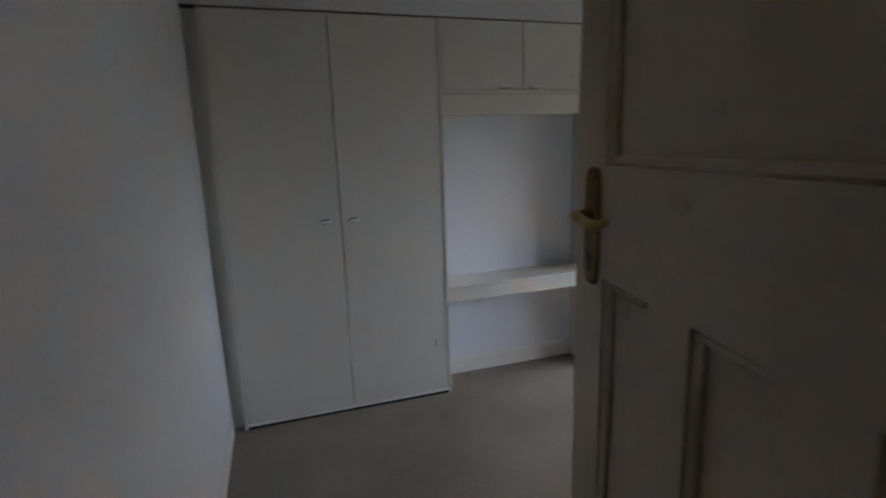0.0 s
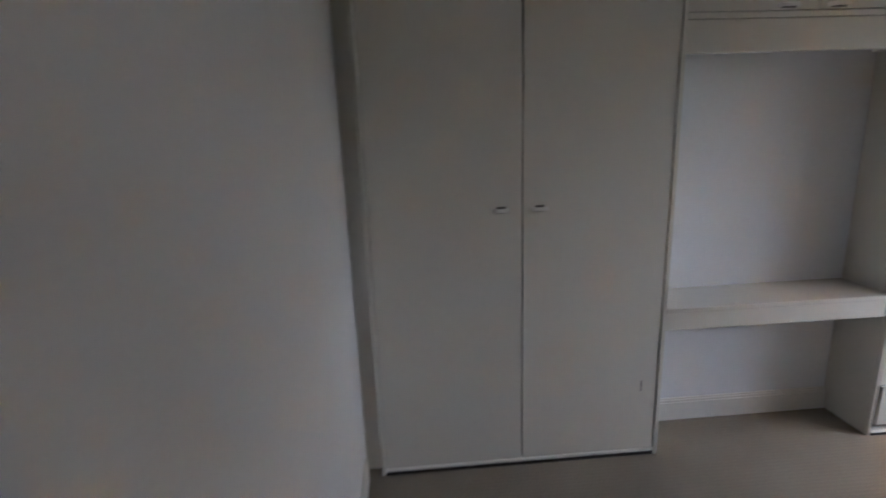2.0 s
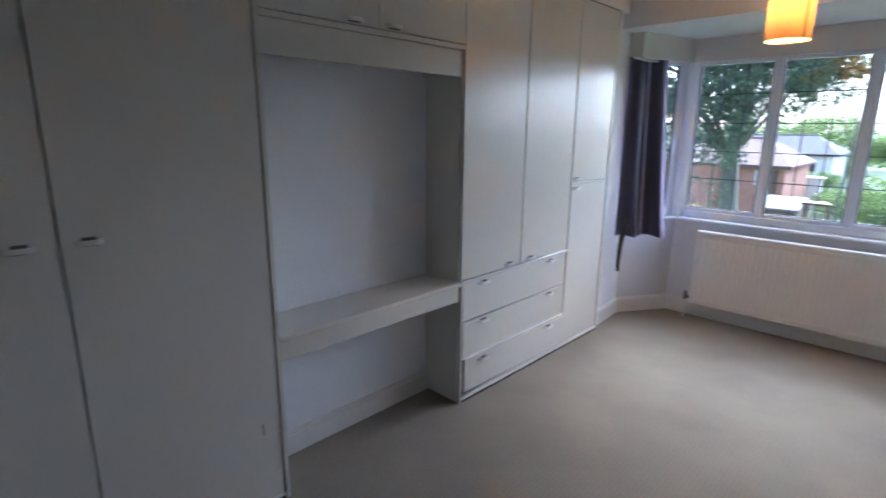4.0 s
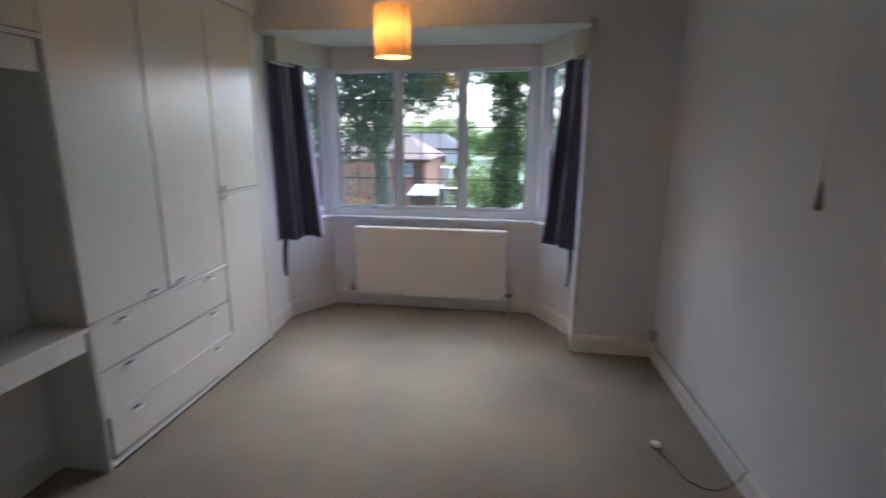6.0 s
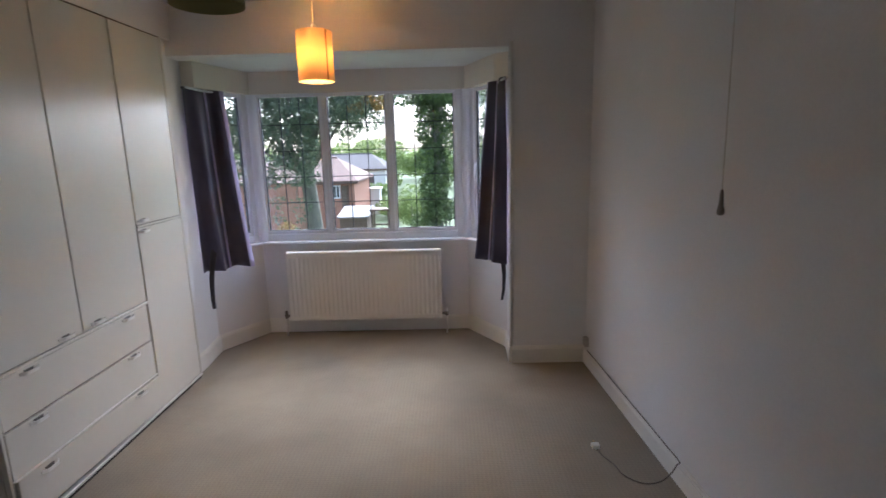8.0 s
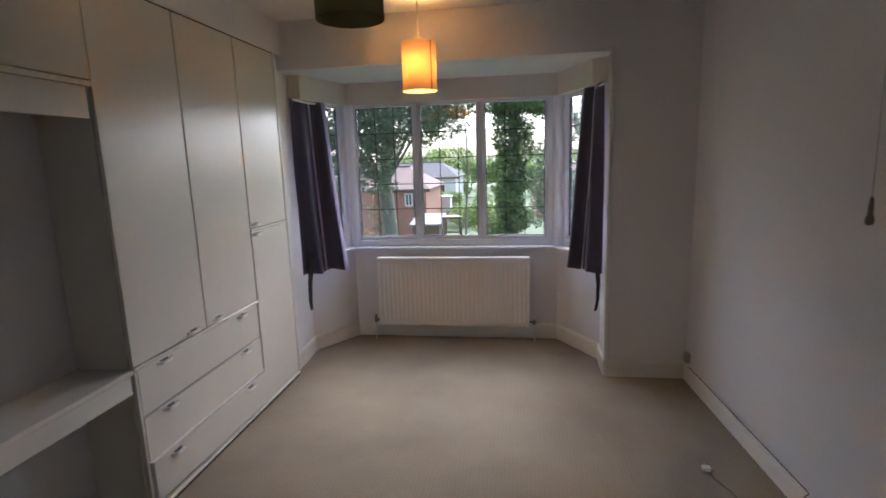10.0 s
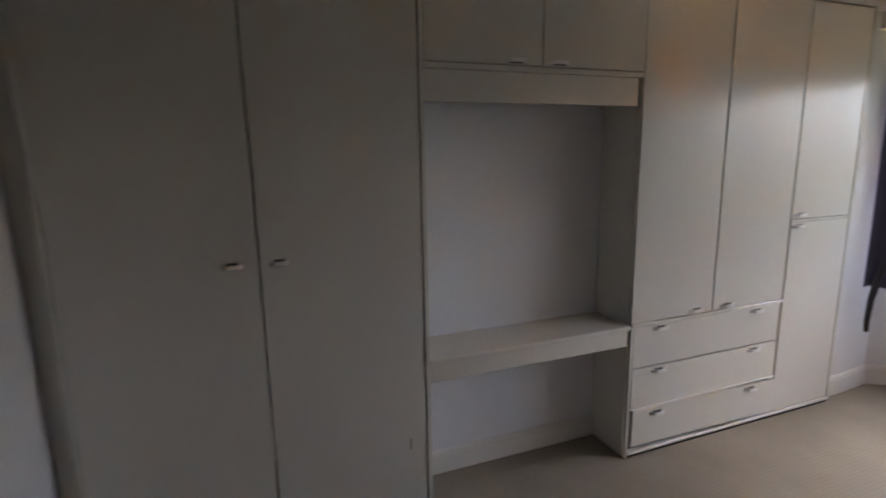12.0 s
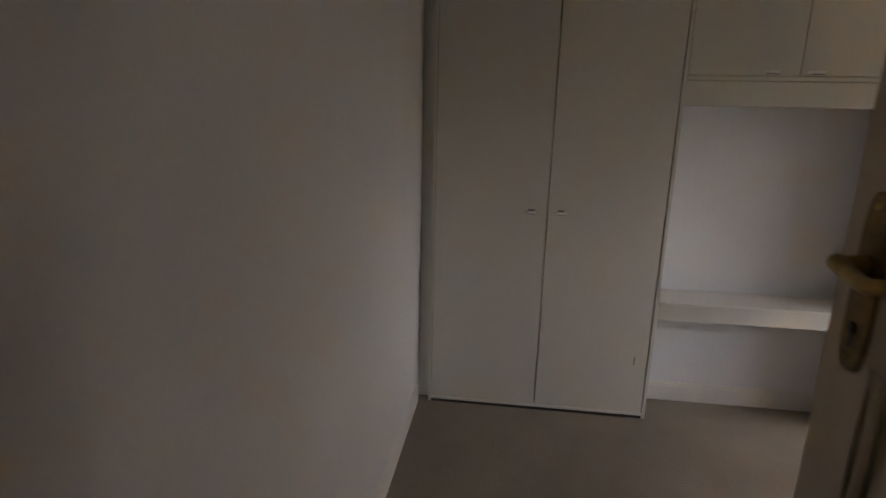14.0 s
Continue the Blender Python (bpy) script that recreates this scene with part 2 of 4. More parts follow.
def boxes(*args, r=0.0, seg=1):
    bm = bmesh.new()
    for lo, hi in args:
        box(bm, lo, hi, r, seg)
    return bm


def prism(bm, pts, z0, z1):
    """An upright prism on a plan outline."""
    lo = [bm.verts.new((x, y, z0)) for x, y in pts]
    hi = [bm.verts.new((x, y, z1)) for x, y in pts]
    n = len(pts)
    bm.faces.new(lo[::-1])
    bm.faces.new(hi)
    for i in range(n):
        bm.faces.new((lo[i], lo[(i + 1) % n], hi[(i + 1) % n], hi[i]))
    return bm


def slab(bm, a, b, t0, t1, z0, z1):
    """A wall piece on the plan line a-b, from t0 to t1 to the left of that line."""
    a, b = Vector(a), Vector(b)
    d = (b - a).normalized()
    n = Vector((-d.y, d.x))
    return prism(bm, [tuple(a + n * t0), tuple(b + n * t0), tuple(b + n * t1), tuple(a + n * t1)], z0, z1)


def tube(bm, pts, radii, sides=10, caps=True):
    """A round tube along points."""
    pts = [Vector(p) for p in pts]
    if not isinstance(radii, (list, tuple)):
        radii = [radii] * len(pts)
    rings = []
    for i, p in enumerate(pts):
        d = (pts[min(i + 1, len(pts) - 1)] - pts[max(i - 1, 0)]).normalized()
        up = Vector((0, 0, 1)) if abs(d.z) < 0.9 else Vector((1, 0, 0))
        u = d.cross(up).normalized()
        v = d.cross(u)
        rings.append([bm.verts.new(p + (u * math.cos(2 * math.pi * k / sides) + v * math.sin(2 * math.pi * k / sides)) * radii[i])
                      for k in range(sides)])
    for a, b in zip(rings, rings[1:]):
        for k in range(sides):
            bm.faces.new((a[k], a[(k + 1) % sides], b[(k + 1) % sides], b[k]))
    if caps:
        bm.faces.new(rings[0][::-1])
        bm.faces.new(rings[-1])
    return bm


def lathe(bm, centre, profile, sides=32):
    """A turned shape: (radius, height) pairs about an upright axis."""
    c = Vector(centre)
    rings = [[bm.verts.new(c + Vector((r * math.cos(2 * math.pi * k / sides), r * math.sin(2 * math.pi * k / sides), h)))
              for k in range(sides)] for r, h in profile]
    for a, b in zip(rings, rings[1:]):
        for k in range(sides):
            bm.faces.new((a[k], a[(k + 1) % sides], b[(k + 1) % sides], b[k]))
    return bm


def structure(name, bm, material, label, category, smooth=False):
    return tagged(part(name, bm, material, smooth=smooth), label, category, kind="structure")


# ---- the room ----
CEIL = 2.49          # room ceiling
BAYTOP = 2.17        # bay soffit
YB = 4.03            # wall with the bay opening
XL, XR = -0.05, 2.20  # bay opening
FRONT = 4.77         # inner face of the bay's front wall
P1, P2, P3, P4 = (-0.075, 4.36), (0.185, FRONT), (1.925, FRONT), (2.205, 4.33)
DOOR_Y0, DOOR_Y1 = 0.005, 0.715
DOOR_TOP = 2.0


def right_x(y):
    """The right-hand wall runs a little out of square."""
    return 2.73 + 0.055 * (YB - y)


# floor: one carpet over room, bay and doorway
bm = bmesh.new()
prism(bm, [(-0.7, -0.12), (4.2, -0.12), (4.2, 1.6), (right_x(1.6) + 0.2, 1.6), (right_x(YB), YB + 0.05), (XR + 0.1, YB + 0.05),
           (2.25, 4.36), (1.95, 4.85), (0.15, 4.85), (-0.12, 4.40), (-0.7, 4.40)], -0.05, 0.0)
structure("floor", bm, M_CARPET, "beige corded loop-pile fitted carpet with small woven cells", "carpet")

structure("ceiling", boxes(((-0.7, -0.12, CEIL), (4.2, YB, CEIL + 0.1))), M_CEIL, "plain white painted plaster ceiling", "ceiling")
bm = bmesh.new()
prism(bm, [(XL - 0.06, YB + 0.121), (XR + 0.02, YB + 0.121), (2.3, 4.36), (2.0, 4.92), (0.1, 4.92), (-0.15, 4.40)], BAYTOP, BAYTOP + 0.1)
structure("ceiling_bay", bm, M_BAYCEIL, "lower white textured plaster ceiling over the bay", "ceiling")

# south wall
structure("wall_south", boxes(((-0.7, -0.12, 0), (4.2, 0.0, CEIL))), M_WALL, "plain white painted plaster wall", "wall")
# west wall and chimney breast behind the fitted furniture
structure("wall_west", boxes(((-0.72, 0.0, 0), (-0.62, YB, CEIL))), M_WALL, "white painted wall behind the fitted wardrobes", "wall")
structure("chimney_breast", boxes(((-0.618, 1.318, 0), (-0.262, 2.342, 1.90))), M_NICHE,
          "shallow white painted chimney breast behind the dressing table", "wall")
# bulkhead above the wardrobes
structure("bulkhead", boxes(((-0.617, 0.002, 2.2625), (-0.006, YB - 0.002, CEIL - 0.002))), M_WALL,
          "white painted boxed bulkhead above the fitted wardrobes", "bulkhead")

# wall with the bay opening
structure("wall_bay_left", boxes(((-0.615, 3.905, 0), (XL, YB - 0.003, 2.266))), M_WALL, "narrow white painted pier beside the bay", "wall")
structure("wall_bay_right", boxes(((XR, YB, 0), (right_x(YB) + 0.15, YB + 0.28, CEIL))), M_WALL, "white painted wall beside the bay opening", "wall")
structure("wall_bay_head", boxes(((-0.7, YB, BAYTOP), (XR - 0.001, YB + 0.12, CEIL + 0.05))), M_WALL, "white painted wall above the bay opening", "wall")
# white corner bead down the bay opening
structure("trim_bay_corner", tube(bmesh.new(), [(XR - 0.003, YB - 0.001, 0.125), (XR - 0.003, YB - 0.001, BAYTOP + 0.03)], 0.013, 14), M_TRIM,
          "white painted rounded corner bead of the bay opening", "trim", smooth=True)

# east wall with the doorway
bm = bmesh.new()
slab(bm, (right_x(DOOR_Y1 + 0.06), DOOR_Y1 + 0.06), (right_x(YB), YB), -0.12, 0.0, 0, CEIL)
slab(bm, (right_x(0.0), 0.0), (right_x(DOOR_Y0), DOOR_Y0), -0.12, 0.0, 0, CEIL)
slab(bm, (right_x(DOOR_Y0), DOOR_Y0), (right_x(DOOR_Y1 + 0.06), DOOR_Y1 + 0.06), -0.12, 0.0, DOOR_TOP + 0.03, CEIL)
structure("wall_east", bm, M_WALL, "long plain white painted plaster wall", "wall")
bm = bmesh.new()
xj = right_x(0.5)
box(bm, (xj - 0.012, DOOR_Y1 + 0.03, 0), (xj + 0.13, DOOR_Y1 + 0.058, DOOR_TOP + 0.028), 0.003)
box(bm, (xj - 0.012, DOOR_Y0 + 0.002, 0), (xj + 0.13, DOOR_Y0 + 0.03, DOOR_TOP + 0.028), 0.003)
box(bm, (xj - 0.012, DOOR_Y0 + 0.03, DOOR_TOP), (xj + 0.13, DOOR_Y1 + 0.03, DOOR_TOP + 0.028), 0.003)
structure("door_frame", bm, M_DOOR, "cream painted wooden door lining", "door frame")
# unseen plain landing walls, added to close off light behind the doorway
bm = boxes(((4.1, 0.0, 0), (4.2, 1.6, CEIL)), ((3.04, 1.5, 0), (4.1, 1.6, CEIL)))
structure("unseen_landing_walls", bm, M_HALL, "unseen plain walls added to close off light outside the bedroom door", "wall")

# bay walls below and above the windows
SILL, HEAD = 0.80, 2.00
bm = bmesh.new()
slab(bm, P2, P3, 0.0, 0.12, 0, SILL - 0.02)
structure("wall_bay_front", bm, M_WALL, "white painted wall beneath the bay window", "wall")
bm = bmesh.new()
slab(bm, P2, P3, 0.0, 0.12, HEAD, BAYTOP - 0.001)
structure("wall_bay_front_head", bm, M_HEAD, "white painted wall above the bay window", "wall")
for nm, a, b in (("left", P1, P2), ("right", P3, P4)):
    bm = bmesh.new()
    slab(bm, a, b, 0.0, 0.12, 0, SILL - 0.02)
    structure("wall_bay_splay_" + nm, bm, M_WALL, "white painted splayed bay wall under a narrow window", "wall")
    bm = bmesh.new()
    slab(bm, a, b, 0.0, 0.12, HEAD, BAYTOP - 0.001)
    structure("wall_bay_splay_head_" + nm, bm, M_HEAD, "white painted splayed wall above a narrow window", "wall")
# boxed beams over the splays, in front of the wall above the narrow windows
for nm, plan in (("left", [(XL - 0.012, 4.21), (0.028, 4.21), (0.196, 4.767), (0.181, 4.758), (-0.070, 4.362)]),
                 ("right", [(2.196, 4.19), (2.2, 4.334), (1.931, 4.757), (1.914, 4.767), (2.105, 4.25)])):
    bm = bmesh.new()
    prism(bm, plan, HEAD - 0.004, BAYTOP - 0.002)
    bmesh.ops.bevel(bm, geom=bm.edges[:], offset=0.003, segments=1, affect="EDGES")
    structure("beam_bay_" + nm, bm, M_HEAD, "boxed off-white beam above the splayed bay window", "beam")
bm = bmesh.new()
slab(bm, (XL, YB - 0.002), P1, 0.0, 0.2, 0, BAYTOP - 0.001)
structure("wall_bay_return_left", bm, M_WALL, "short white return wall of the bay", "wall")
bm = bmesh.new()
slab(bm, P4, (XR, YB + 0.28), 0.0, 0.2, 0, BAYTOP - 0.001)
structure("wall_bay_return_right", bm, M_WALL, "short white return wall of the bay", "wall")


def skirting(name, pts, h=0.125, t=0.018):
    """A skirting board with a rounded top along a plan line, standing to its right."""
    bm = bmesh.new()
    for a, b in zip(pts, pts[1:]):
        slab(bm, a, b, -t, -0.0005, 0.0, h - 0.02)
        slab(bm, a, b, -t * 0.75, -0.0005, h - 0.02, h - 0.008)
        slab(bm, a, b, -t * 0.4, -0.0005, h - 0.008, h)
    return structure(name, bm, M_TRIM, "cream gloss painted wooden skirting board", "skirting")


skirting("baseboard_east", [(right_x(YB), YB), (right_x(0.79), 0.79)], h=0.108)
skirting("baseboard_bay", [(XL, 3.908), (XL, YB + 0.03), P1, P2, P3, P4, (XR, YB), (right_x(YB), YB)])
skirting("baseboard_south", [(right_x(0), 0.0), (0.02, 0.0)], h=0.11, t=0.014)
skirting("baseboard_niche", [(-0.262, 1.32), (-0.262, 2.34)], h=0.115, t=0.018)

# ---- windows of the bay ----


def window(name, a, b, lights, label, leads, fl=0.055, fr=0.055):
    """A white framed window on the plan line a-b with so many lights, handles and lead strips."""
    a, b = Vector(a), Vector(b)
    d = (b - a).normalized()
    n = Vector((-d.y, d.x))
    length = (b - a).length

    def seg(bm, u0, u1, t0, t1, z0, z1, r=0.0):
        q = [a + d * u0 + n * t0, a + d * u1 + n * t0, a + d * u1 + n * t1, a + d * u0 + n * t1]
        lo = [bm.verts.new((p.x, p.y, z0)) for p in q]
        hi = [bm.verts.new((p.x, p.y, z1)) for p in q]
        fs = [bm.faces.new(lo[::-1]), bm.faces.new(hi)]
        fs += [bm.faces.new((lo[i], lo[(i + 1) % 4], hi[(i + 1) % 4], hi[i])) for i in range(4)]
        if r:
            bmesh.ops.bevel(bm, geom=list({e for f in fs for e in f.edges}), offset=r, segments=1, affect="EDGES")

    w = thing(name, (a.x, a.y, SILL), label, "window", kind="structure")
    bm = bmesh.new()
    seg(bm, 0, fl, 0.03, 0.09, SILL, HEAD, 0.004)
    seg(bm, length - fr, length, 0.03, 0.09, SILL, HEAD, 0.004)
    seg(bm, fl, length - fr, 0.03, 0.09, SILL, SILL + 0.055, 0.004)
    seg(bm, fl, length - fr, 0.03, 0.09, HEAD - 0.012, HEAD, 0.003)
    part("window_frame", bm, M_UPVC, w)
    bm = bmesh.new()
    seg(bm, -0.008, length + 0.008, -0.035, 0.1, SILL - 0.02, SILL - 0.001, 0.004)
    part("window_sill", bm, M_UPVC, w, "thin white painted sill board")
    inner = length - fl - fr
    step = inner / lights
    for i in range(1, lights):
        bm = bmesh.new()
        u = fl + step * i
        seg(bm, u - 0.016, u + 0.016, 0.035, 0.088, SILL + 0.055, HEAD - 0.012, 0.004)
        part("mullion", bm, M_UPVC, w)
    for i in range(lights):
        u0, u1 = fl + step * i + (0.016 if i else 0), fl + step * (i + 1) - (0.016 if i < lights - 1 else 0)
        z0, z1 = SILL + 0.056, HEAD - 0.013
        bm = bmesh.new()
        f = 0.020
        seg(bm, u0 + 0.001, u0 + f, 0.042, 0.08, z0, z1, 0.004)
        seg(bm, u1 - f, u1 - 0.001, 0.042, 0.08, z0, z1, 0.004)
        seg(bm, u0 + f, u1 - f, 0.042, 0.08, z0, z0 + 0.028, 0.004)
        seg(bm, u0 + f, u1 - f, 0.042, 0.08, z1 - 0.012, z1, 0.003)
        sash = part("sash", bm, M_UPVC, w)
        bm = bmesh.new()
        g = f
        seg(bm, u0 + g, u0 + g + 0.006, 0.048, 0.07, z0 + 0.028, z1 - 0.012)
        seg(bm, u1 - g - 0.006, u1 - g, 0.048, 0.07, z0 + 0.028, z1 - 0.012)
        seg(bm, u0 + g, u1 - g, 0.048, 0.07, z0 + 0.028, z0 + 0.033)
        part("gasket", bm, M_GASKET, sash, "black rubber gasket")
        bm = bmesh.new()
        seg(bm, u0 + g, u1 - g, 0.058, 0.062, z0 + 0.028, z1 - 0.012)
        pane = part("pane", bm, M_GLASS, sash, "clear leaded glass pane")
        pane.visible_shadow = False
        if leads:
            bm = bmesh.new()
            for k in (1, 2):
                u = u0 + g + (u1 - u0 - 2 * g) * k / 3
                seg(bm, u - 0.003, u + 0.003, 0.055, 0.065, z0 + 0.028, z1 - 0.012)
            z = z0 + 0.028 + 0.235
            while z < z1 - 0.05:
                seg(bm, u0 + g, u1 - g, 0.0545, 0.0655, z - 0.003, z + 0.003)
                z += 0.213
            part("lead_strips", bm, M_LEAD, sash, "dark lead strips in square pattern")
        # handle on the sash
        if not leads or lights == 1:
            bm = bmesh.new()
            um = u1 - 0.012 if name.endswith("left") else u0 + 0.012
            seg(bm, um - 0.009, um + 0.009, 0.028, 0.043, 1.36, 1.42, 0.003)
            seg(bm, um - 0.007, um + 0.007, 0.014, 0.03, 1.29, 1.40, 0.004)
            part("window_handle", bm, M_UPVC, sash, "white window handle")
    return w


window("window_front", P2, P3, 3, "three-light white framed leaded bay window", True, 0.040, 0.084)
window("window_left", P1, P2, 1, "narrow white framed leaded side window of the bay", True)
window("window_right", P3, P4, 1, "narrow white framed leaded side window of the bay", True)
# corner posts between the windows
for p in (P2, P3):
    bm = bmesh.new()
    lathe(bm, (p[0], p[1] + 0.045, 0), [(0.0, SILL), (0.045, SILL), (0.045, HEAD - 0.001), (0.0, HEAD - 0.001)], 12)
    structure("trim_bay_post", bm, M_UPVC, "white bay window corner post", "trim")

# ---- fitted furniture ----
TOP = 2.255


def bow_handle(parent, c, length=0.096, plate=0.05, tall=0.0105):
    """A pale bar bowed over a small dark patch of painted shade, standing off a face at x = c[0]."""
    h = length / 2
    bm = bmesh.new()
    prof = [(-h, 0.0008), (-h * 0.86, 0.006), (-h * 0.66, 0.0165), (-h * 0.4, 0.020), (h * 0.4, 0.020), (h * 0.66, 0.0165), (h * 0.86, 0.006), (h, 0.0008)]
    w, th = 0.0074, 0.0045
    rows = [[bm.verts.new((c[0] + o + do, c[1] + s, c[2] + dw)) for dw, do in ((-w, 0), (w, 0), (w, th), (-w, th))] for s, o in prof]
    for a, b in zip(rows, rows[1:]):
        for k in range(4):
            bm.faces.new((a[k], a[(k + 1) % 4], b[(k + 1) % 4], b[k]))
    bm.faces.new(rows[0])
    bm.faces.new(rows[-1])
    bar = part("handle", bm, M_HANDLE, parent, "pale bowed bar handle")
    # dark patch standing for the shaded opening behind the bar
    bm = boxes(((c[0] + 0.0003, c[1] - plate / 2, c[2] - tall), (c[0] + 0.0035, c[1] + plate / 2, c[2] + tall)), r=0.0012)
    part("handle_shade", bm, M_HANDLESHADE, bar if bar.parent.type == "EMPTY" else parent, "small dark patch painted as shade behind the handle")
    return bar


def front(name, parent, y0, y1, z0, z1, x=0.0, label="", t=0.018, r=0.0025):
    """A door or drawer front whose outer face lies at x."""
    return part(name, boxes(((x - t, y0, z0), (x, y1, z1)), r=r, seg=2), M_CAB, parent, label)


def boards(parent, *pieces, name="panel"):
    """Each carcass board is a part of its own."""
    for p in pieces:
        part(name, boxes(p), M_CAB, parent)


# double wardrobe by the south wall
wr = thing("double_wardrobe", (-0.3, 0.69, 0), "tall cream painted fitted wardrobe with two plain closed doors", "wardrobe")
boards(wr, ((-0.60, 0.004, 0.0), (-0.082, 0.068, TOP)), ((-0.60, 0.07, 0.0), (-0.022, 0.088, TOP)), ((-0.60, 1.298, 0.03), (-0.022, 1.316, TOP)),
           ((-0.60, 0.09, 0.03), (-0.022, 1.296, 0.05)), ((-0.60, 0.09, TOP - 0.02), (-0.022, 1.296, TOP)), ((-0.60, 0.09, 0.05), (-0.59, 1.296, TOP - 0.02)))
part("filler_panel", boxes(((-0.08, 0.002, 0.0), (-0.055, 0.0685, TOP)), r=0.001), M_CAB, wr, "narrow recessed filler strip")
part("side_post", boxes(((-0.02, 0.069, 0.0), (0.001, 0.0855, TOP)), r=0.002), M_CAB, wr)
part("side_post", boxes(((-0.02, 1.2985, 0.0), (0.004, 1.3165, TOP)), r=0.002), M_CAB, wr)
part("plinth_rail", boxes(((-0.021, 0.086, 0.0175), (0.004, 1.298, 0.0325)), r=0.003), M_TRIM, wr, "white painted bottom rail")
d = front("door", wr, 0.0895, 0.6888, 0.034, TOP - 0.003)
bow_handle(d, (0.0, 0.607, 1.162), 0.07, 0.036, 0.0135)
d = front("door", wr, 0.6952, 1.2945, 0.034, TOP - 0.003)
bow_handle(d, (0.0, 0.762, 1.162), 0.07, 0.036, 0.0135)
bm = bmesh.new()
box(bm, (0.0, 1.221, 0.325), (0.0012, 1.230, 0.375), 0.0004)
part("scuff_mark", bm, M_SCUFF, d, "small grey scuff mark")

# dark strip painted as the shade between bottom rail and carpet
part("toe_shadow", boxes(((-0.0215, 0.09, 0.0), (0.001, 1.2975, 0.0165))), M_GAPSHADOW, wr)

# cupboards over the dressing table
oc = thing("overhead_cabinet", (-0.15, 1.83, 1.845), "cream painted overhead cupboard with two closed doors and a pelmet", "cabinet")
boards(oc, ((-0.60, 1.3175, 1.905), (-0.022, 2.3435, 1.92)), ((-0.26, 1.3175, 1.868), (-0.022, 2.3435, 1.882)),
           ((-0.60, 1.3175, TOP - 0.018), (-0.022, 2.3435, TOP)), ((-0.60, 1.3175, 1.92), (-0.59, 2.3435, TOP - 0.02)),
           ((-0.59, 1.3175, 1.92), (-0.022, 1.333, TOP - 0.02)), ((-0.59, 2.328, 1.92), (-0.022, 2.3435, TOP - 0.02)))
d = front("door", oc, 1.3195, 1.8265, 1.870, TOP - 0.003)
bow_handle(d, (0.0, 1.705, 1.886), 0.09, 0.06)
d = front("door", oc, 1.8315, 2.3445, 1.870, TOP - 0.003)
bow_handle(d, (0.0, 1.905, 1.886), 0.09, 0.06)
part("bottom_rail", boxes(((-0.021, 1.318, 1.845), (0.003, 2.3445, 1.866)), r=0.003), M_CAB, oc)
part("pelmet", boxes(((-0.030, 1.318, 1.725), (-0.010, 2.328, 1.8445)), r=0.003), M_CAB, oc, "plain cream pelmet board")
boards(oc, ((-0.26, 1.318, 1.738), (-0.032, 1.335, 1.8445)), ((-0.26, 2.314, 1.739), (-0.032, 2.328, 1.8445)), name="pelmet_return")

# dressing table shelf
dt = thing("dressing_table", (-0.13, 1.83, 0.0), "cream painted fitted dressing table shelf with a deep front apron", "table")
part("tabletop", boxes(((-0.2615, 1.3175, 0.679), (0.004, 2.3435, 0.701)), r=0.003), M_CAB, dt)
part("apron", boxes(((-0.022, 1.3175, 0.599), (-0.002, 2.330, 0.6785)), r=0.002), M_CAB, dt)
# dark piece that paints the shade in the gap beside the apron
part("apron_end_shadow", boxes(((-0.020, 2.3305, 0.603), (-0.010, 2.3435, 0.6785))), M_GAPSHADOW, dt)
boards(dt, ((-0.2615, 1.3175, 0.611), (-0.024, 1.337, 0.6785)), ((-0.2615, 2.324, 0.611), (-0.024, 2.3435, 0.6785)), name="bearer")

# wardrobe over three drawers
du = thing("wardrobe_with_drawers", (-0.3, 2.87, 0), "cream painted fitted wardrobe with two doors over three drawers", "wardrobe")
boards(du, ((-0.60, 2.3445, 0.0), (-0.022, 2.362, TOP)), ((-0.60, 3.379, 0.03), (-0.022, 3.392, TOP)), ((-0.60, 2.364, 0.685), (-0.022, 3.377, 0.70)),
           ((-0.60, 2.364, TOP - 0.02), (-0.022, 3.377, TOP)), ((-0.60, 2.364, 0.0), (-0.022, 3.377, 0.02)), ((-0.60, 2.364, 0.02), (-0.59, 3.377, TOP - 0.02)))
part("side_post", boxes(((-0.0215, 2.3455, 0.0), (0.003, 2.3605, 0.689)), r=0.002), M_CAB, du)
part("plinth_rail", boxes(((-0.021, 2.361, 0.014), (0.008, 3.390, 0.029)), r=0.003), M_TRIM, du, "white painted bottom rail")
part("middle_rail", boxes(((-0.021, 2.3475, 0.690), (0.006, 3.392, 0.706)), r=0.003), M_CAB, du)
d = front("door", du, 2.3465, 2.8620, 0.710, TOP - 0.003)
bow_handle(d, (0.0, 2.755, 0.730))
d = front("door", du, 2.8700, 3.3835, 0.710, TOP - 0.003)
bow_handle(d, (0.0, 2.968, 0.730))
for z0, z1, x, y1 in ((0.476, 0.687, 0.0, 3.376), (0.262, 0.466, 0.002, 3.376), (0.046, 0.241, 0.010, 3.392)):
    d = front("drawer_front", du, 2.366 if z0 > 0.1 else 2.373, y1, z0, z1, x)
    if z0 < 0.1:
        d.data.transform(Matrix.Rotation(radians(-0.85), 4, "X"))
        d.data.transform(Matrix.Translation((0, 0, 0.006)))
    for y in (2.530, 3.195):
        bow_handle(d, (x, y, z1 - 0.018))
# painted shade under the drawer unit's bottom rail
part("toe_shadow", boxes(((-0.0215, 2.364, 0.0), (0.004, 3.389, 0.0135))), M_GAPSHADOW, du)
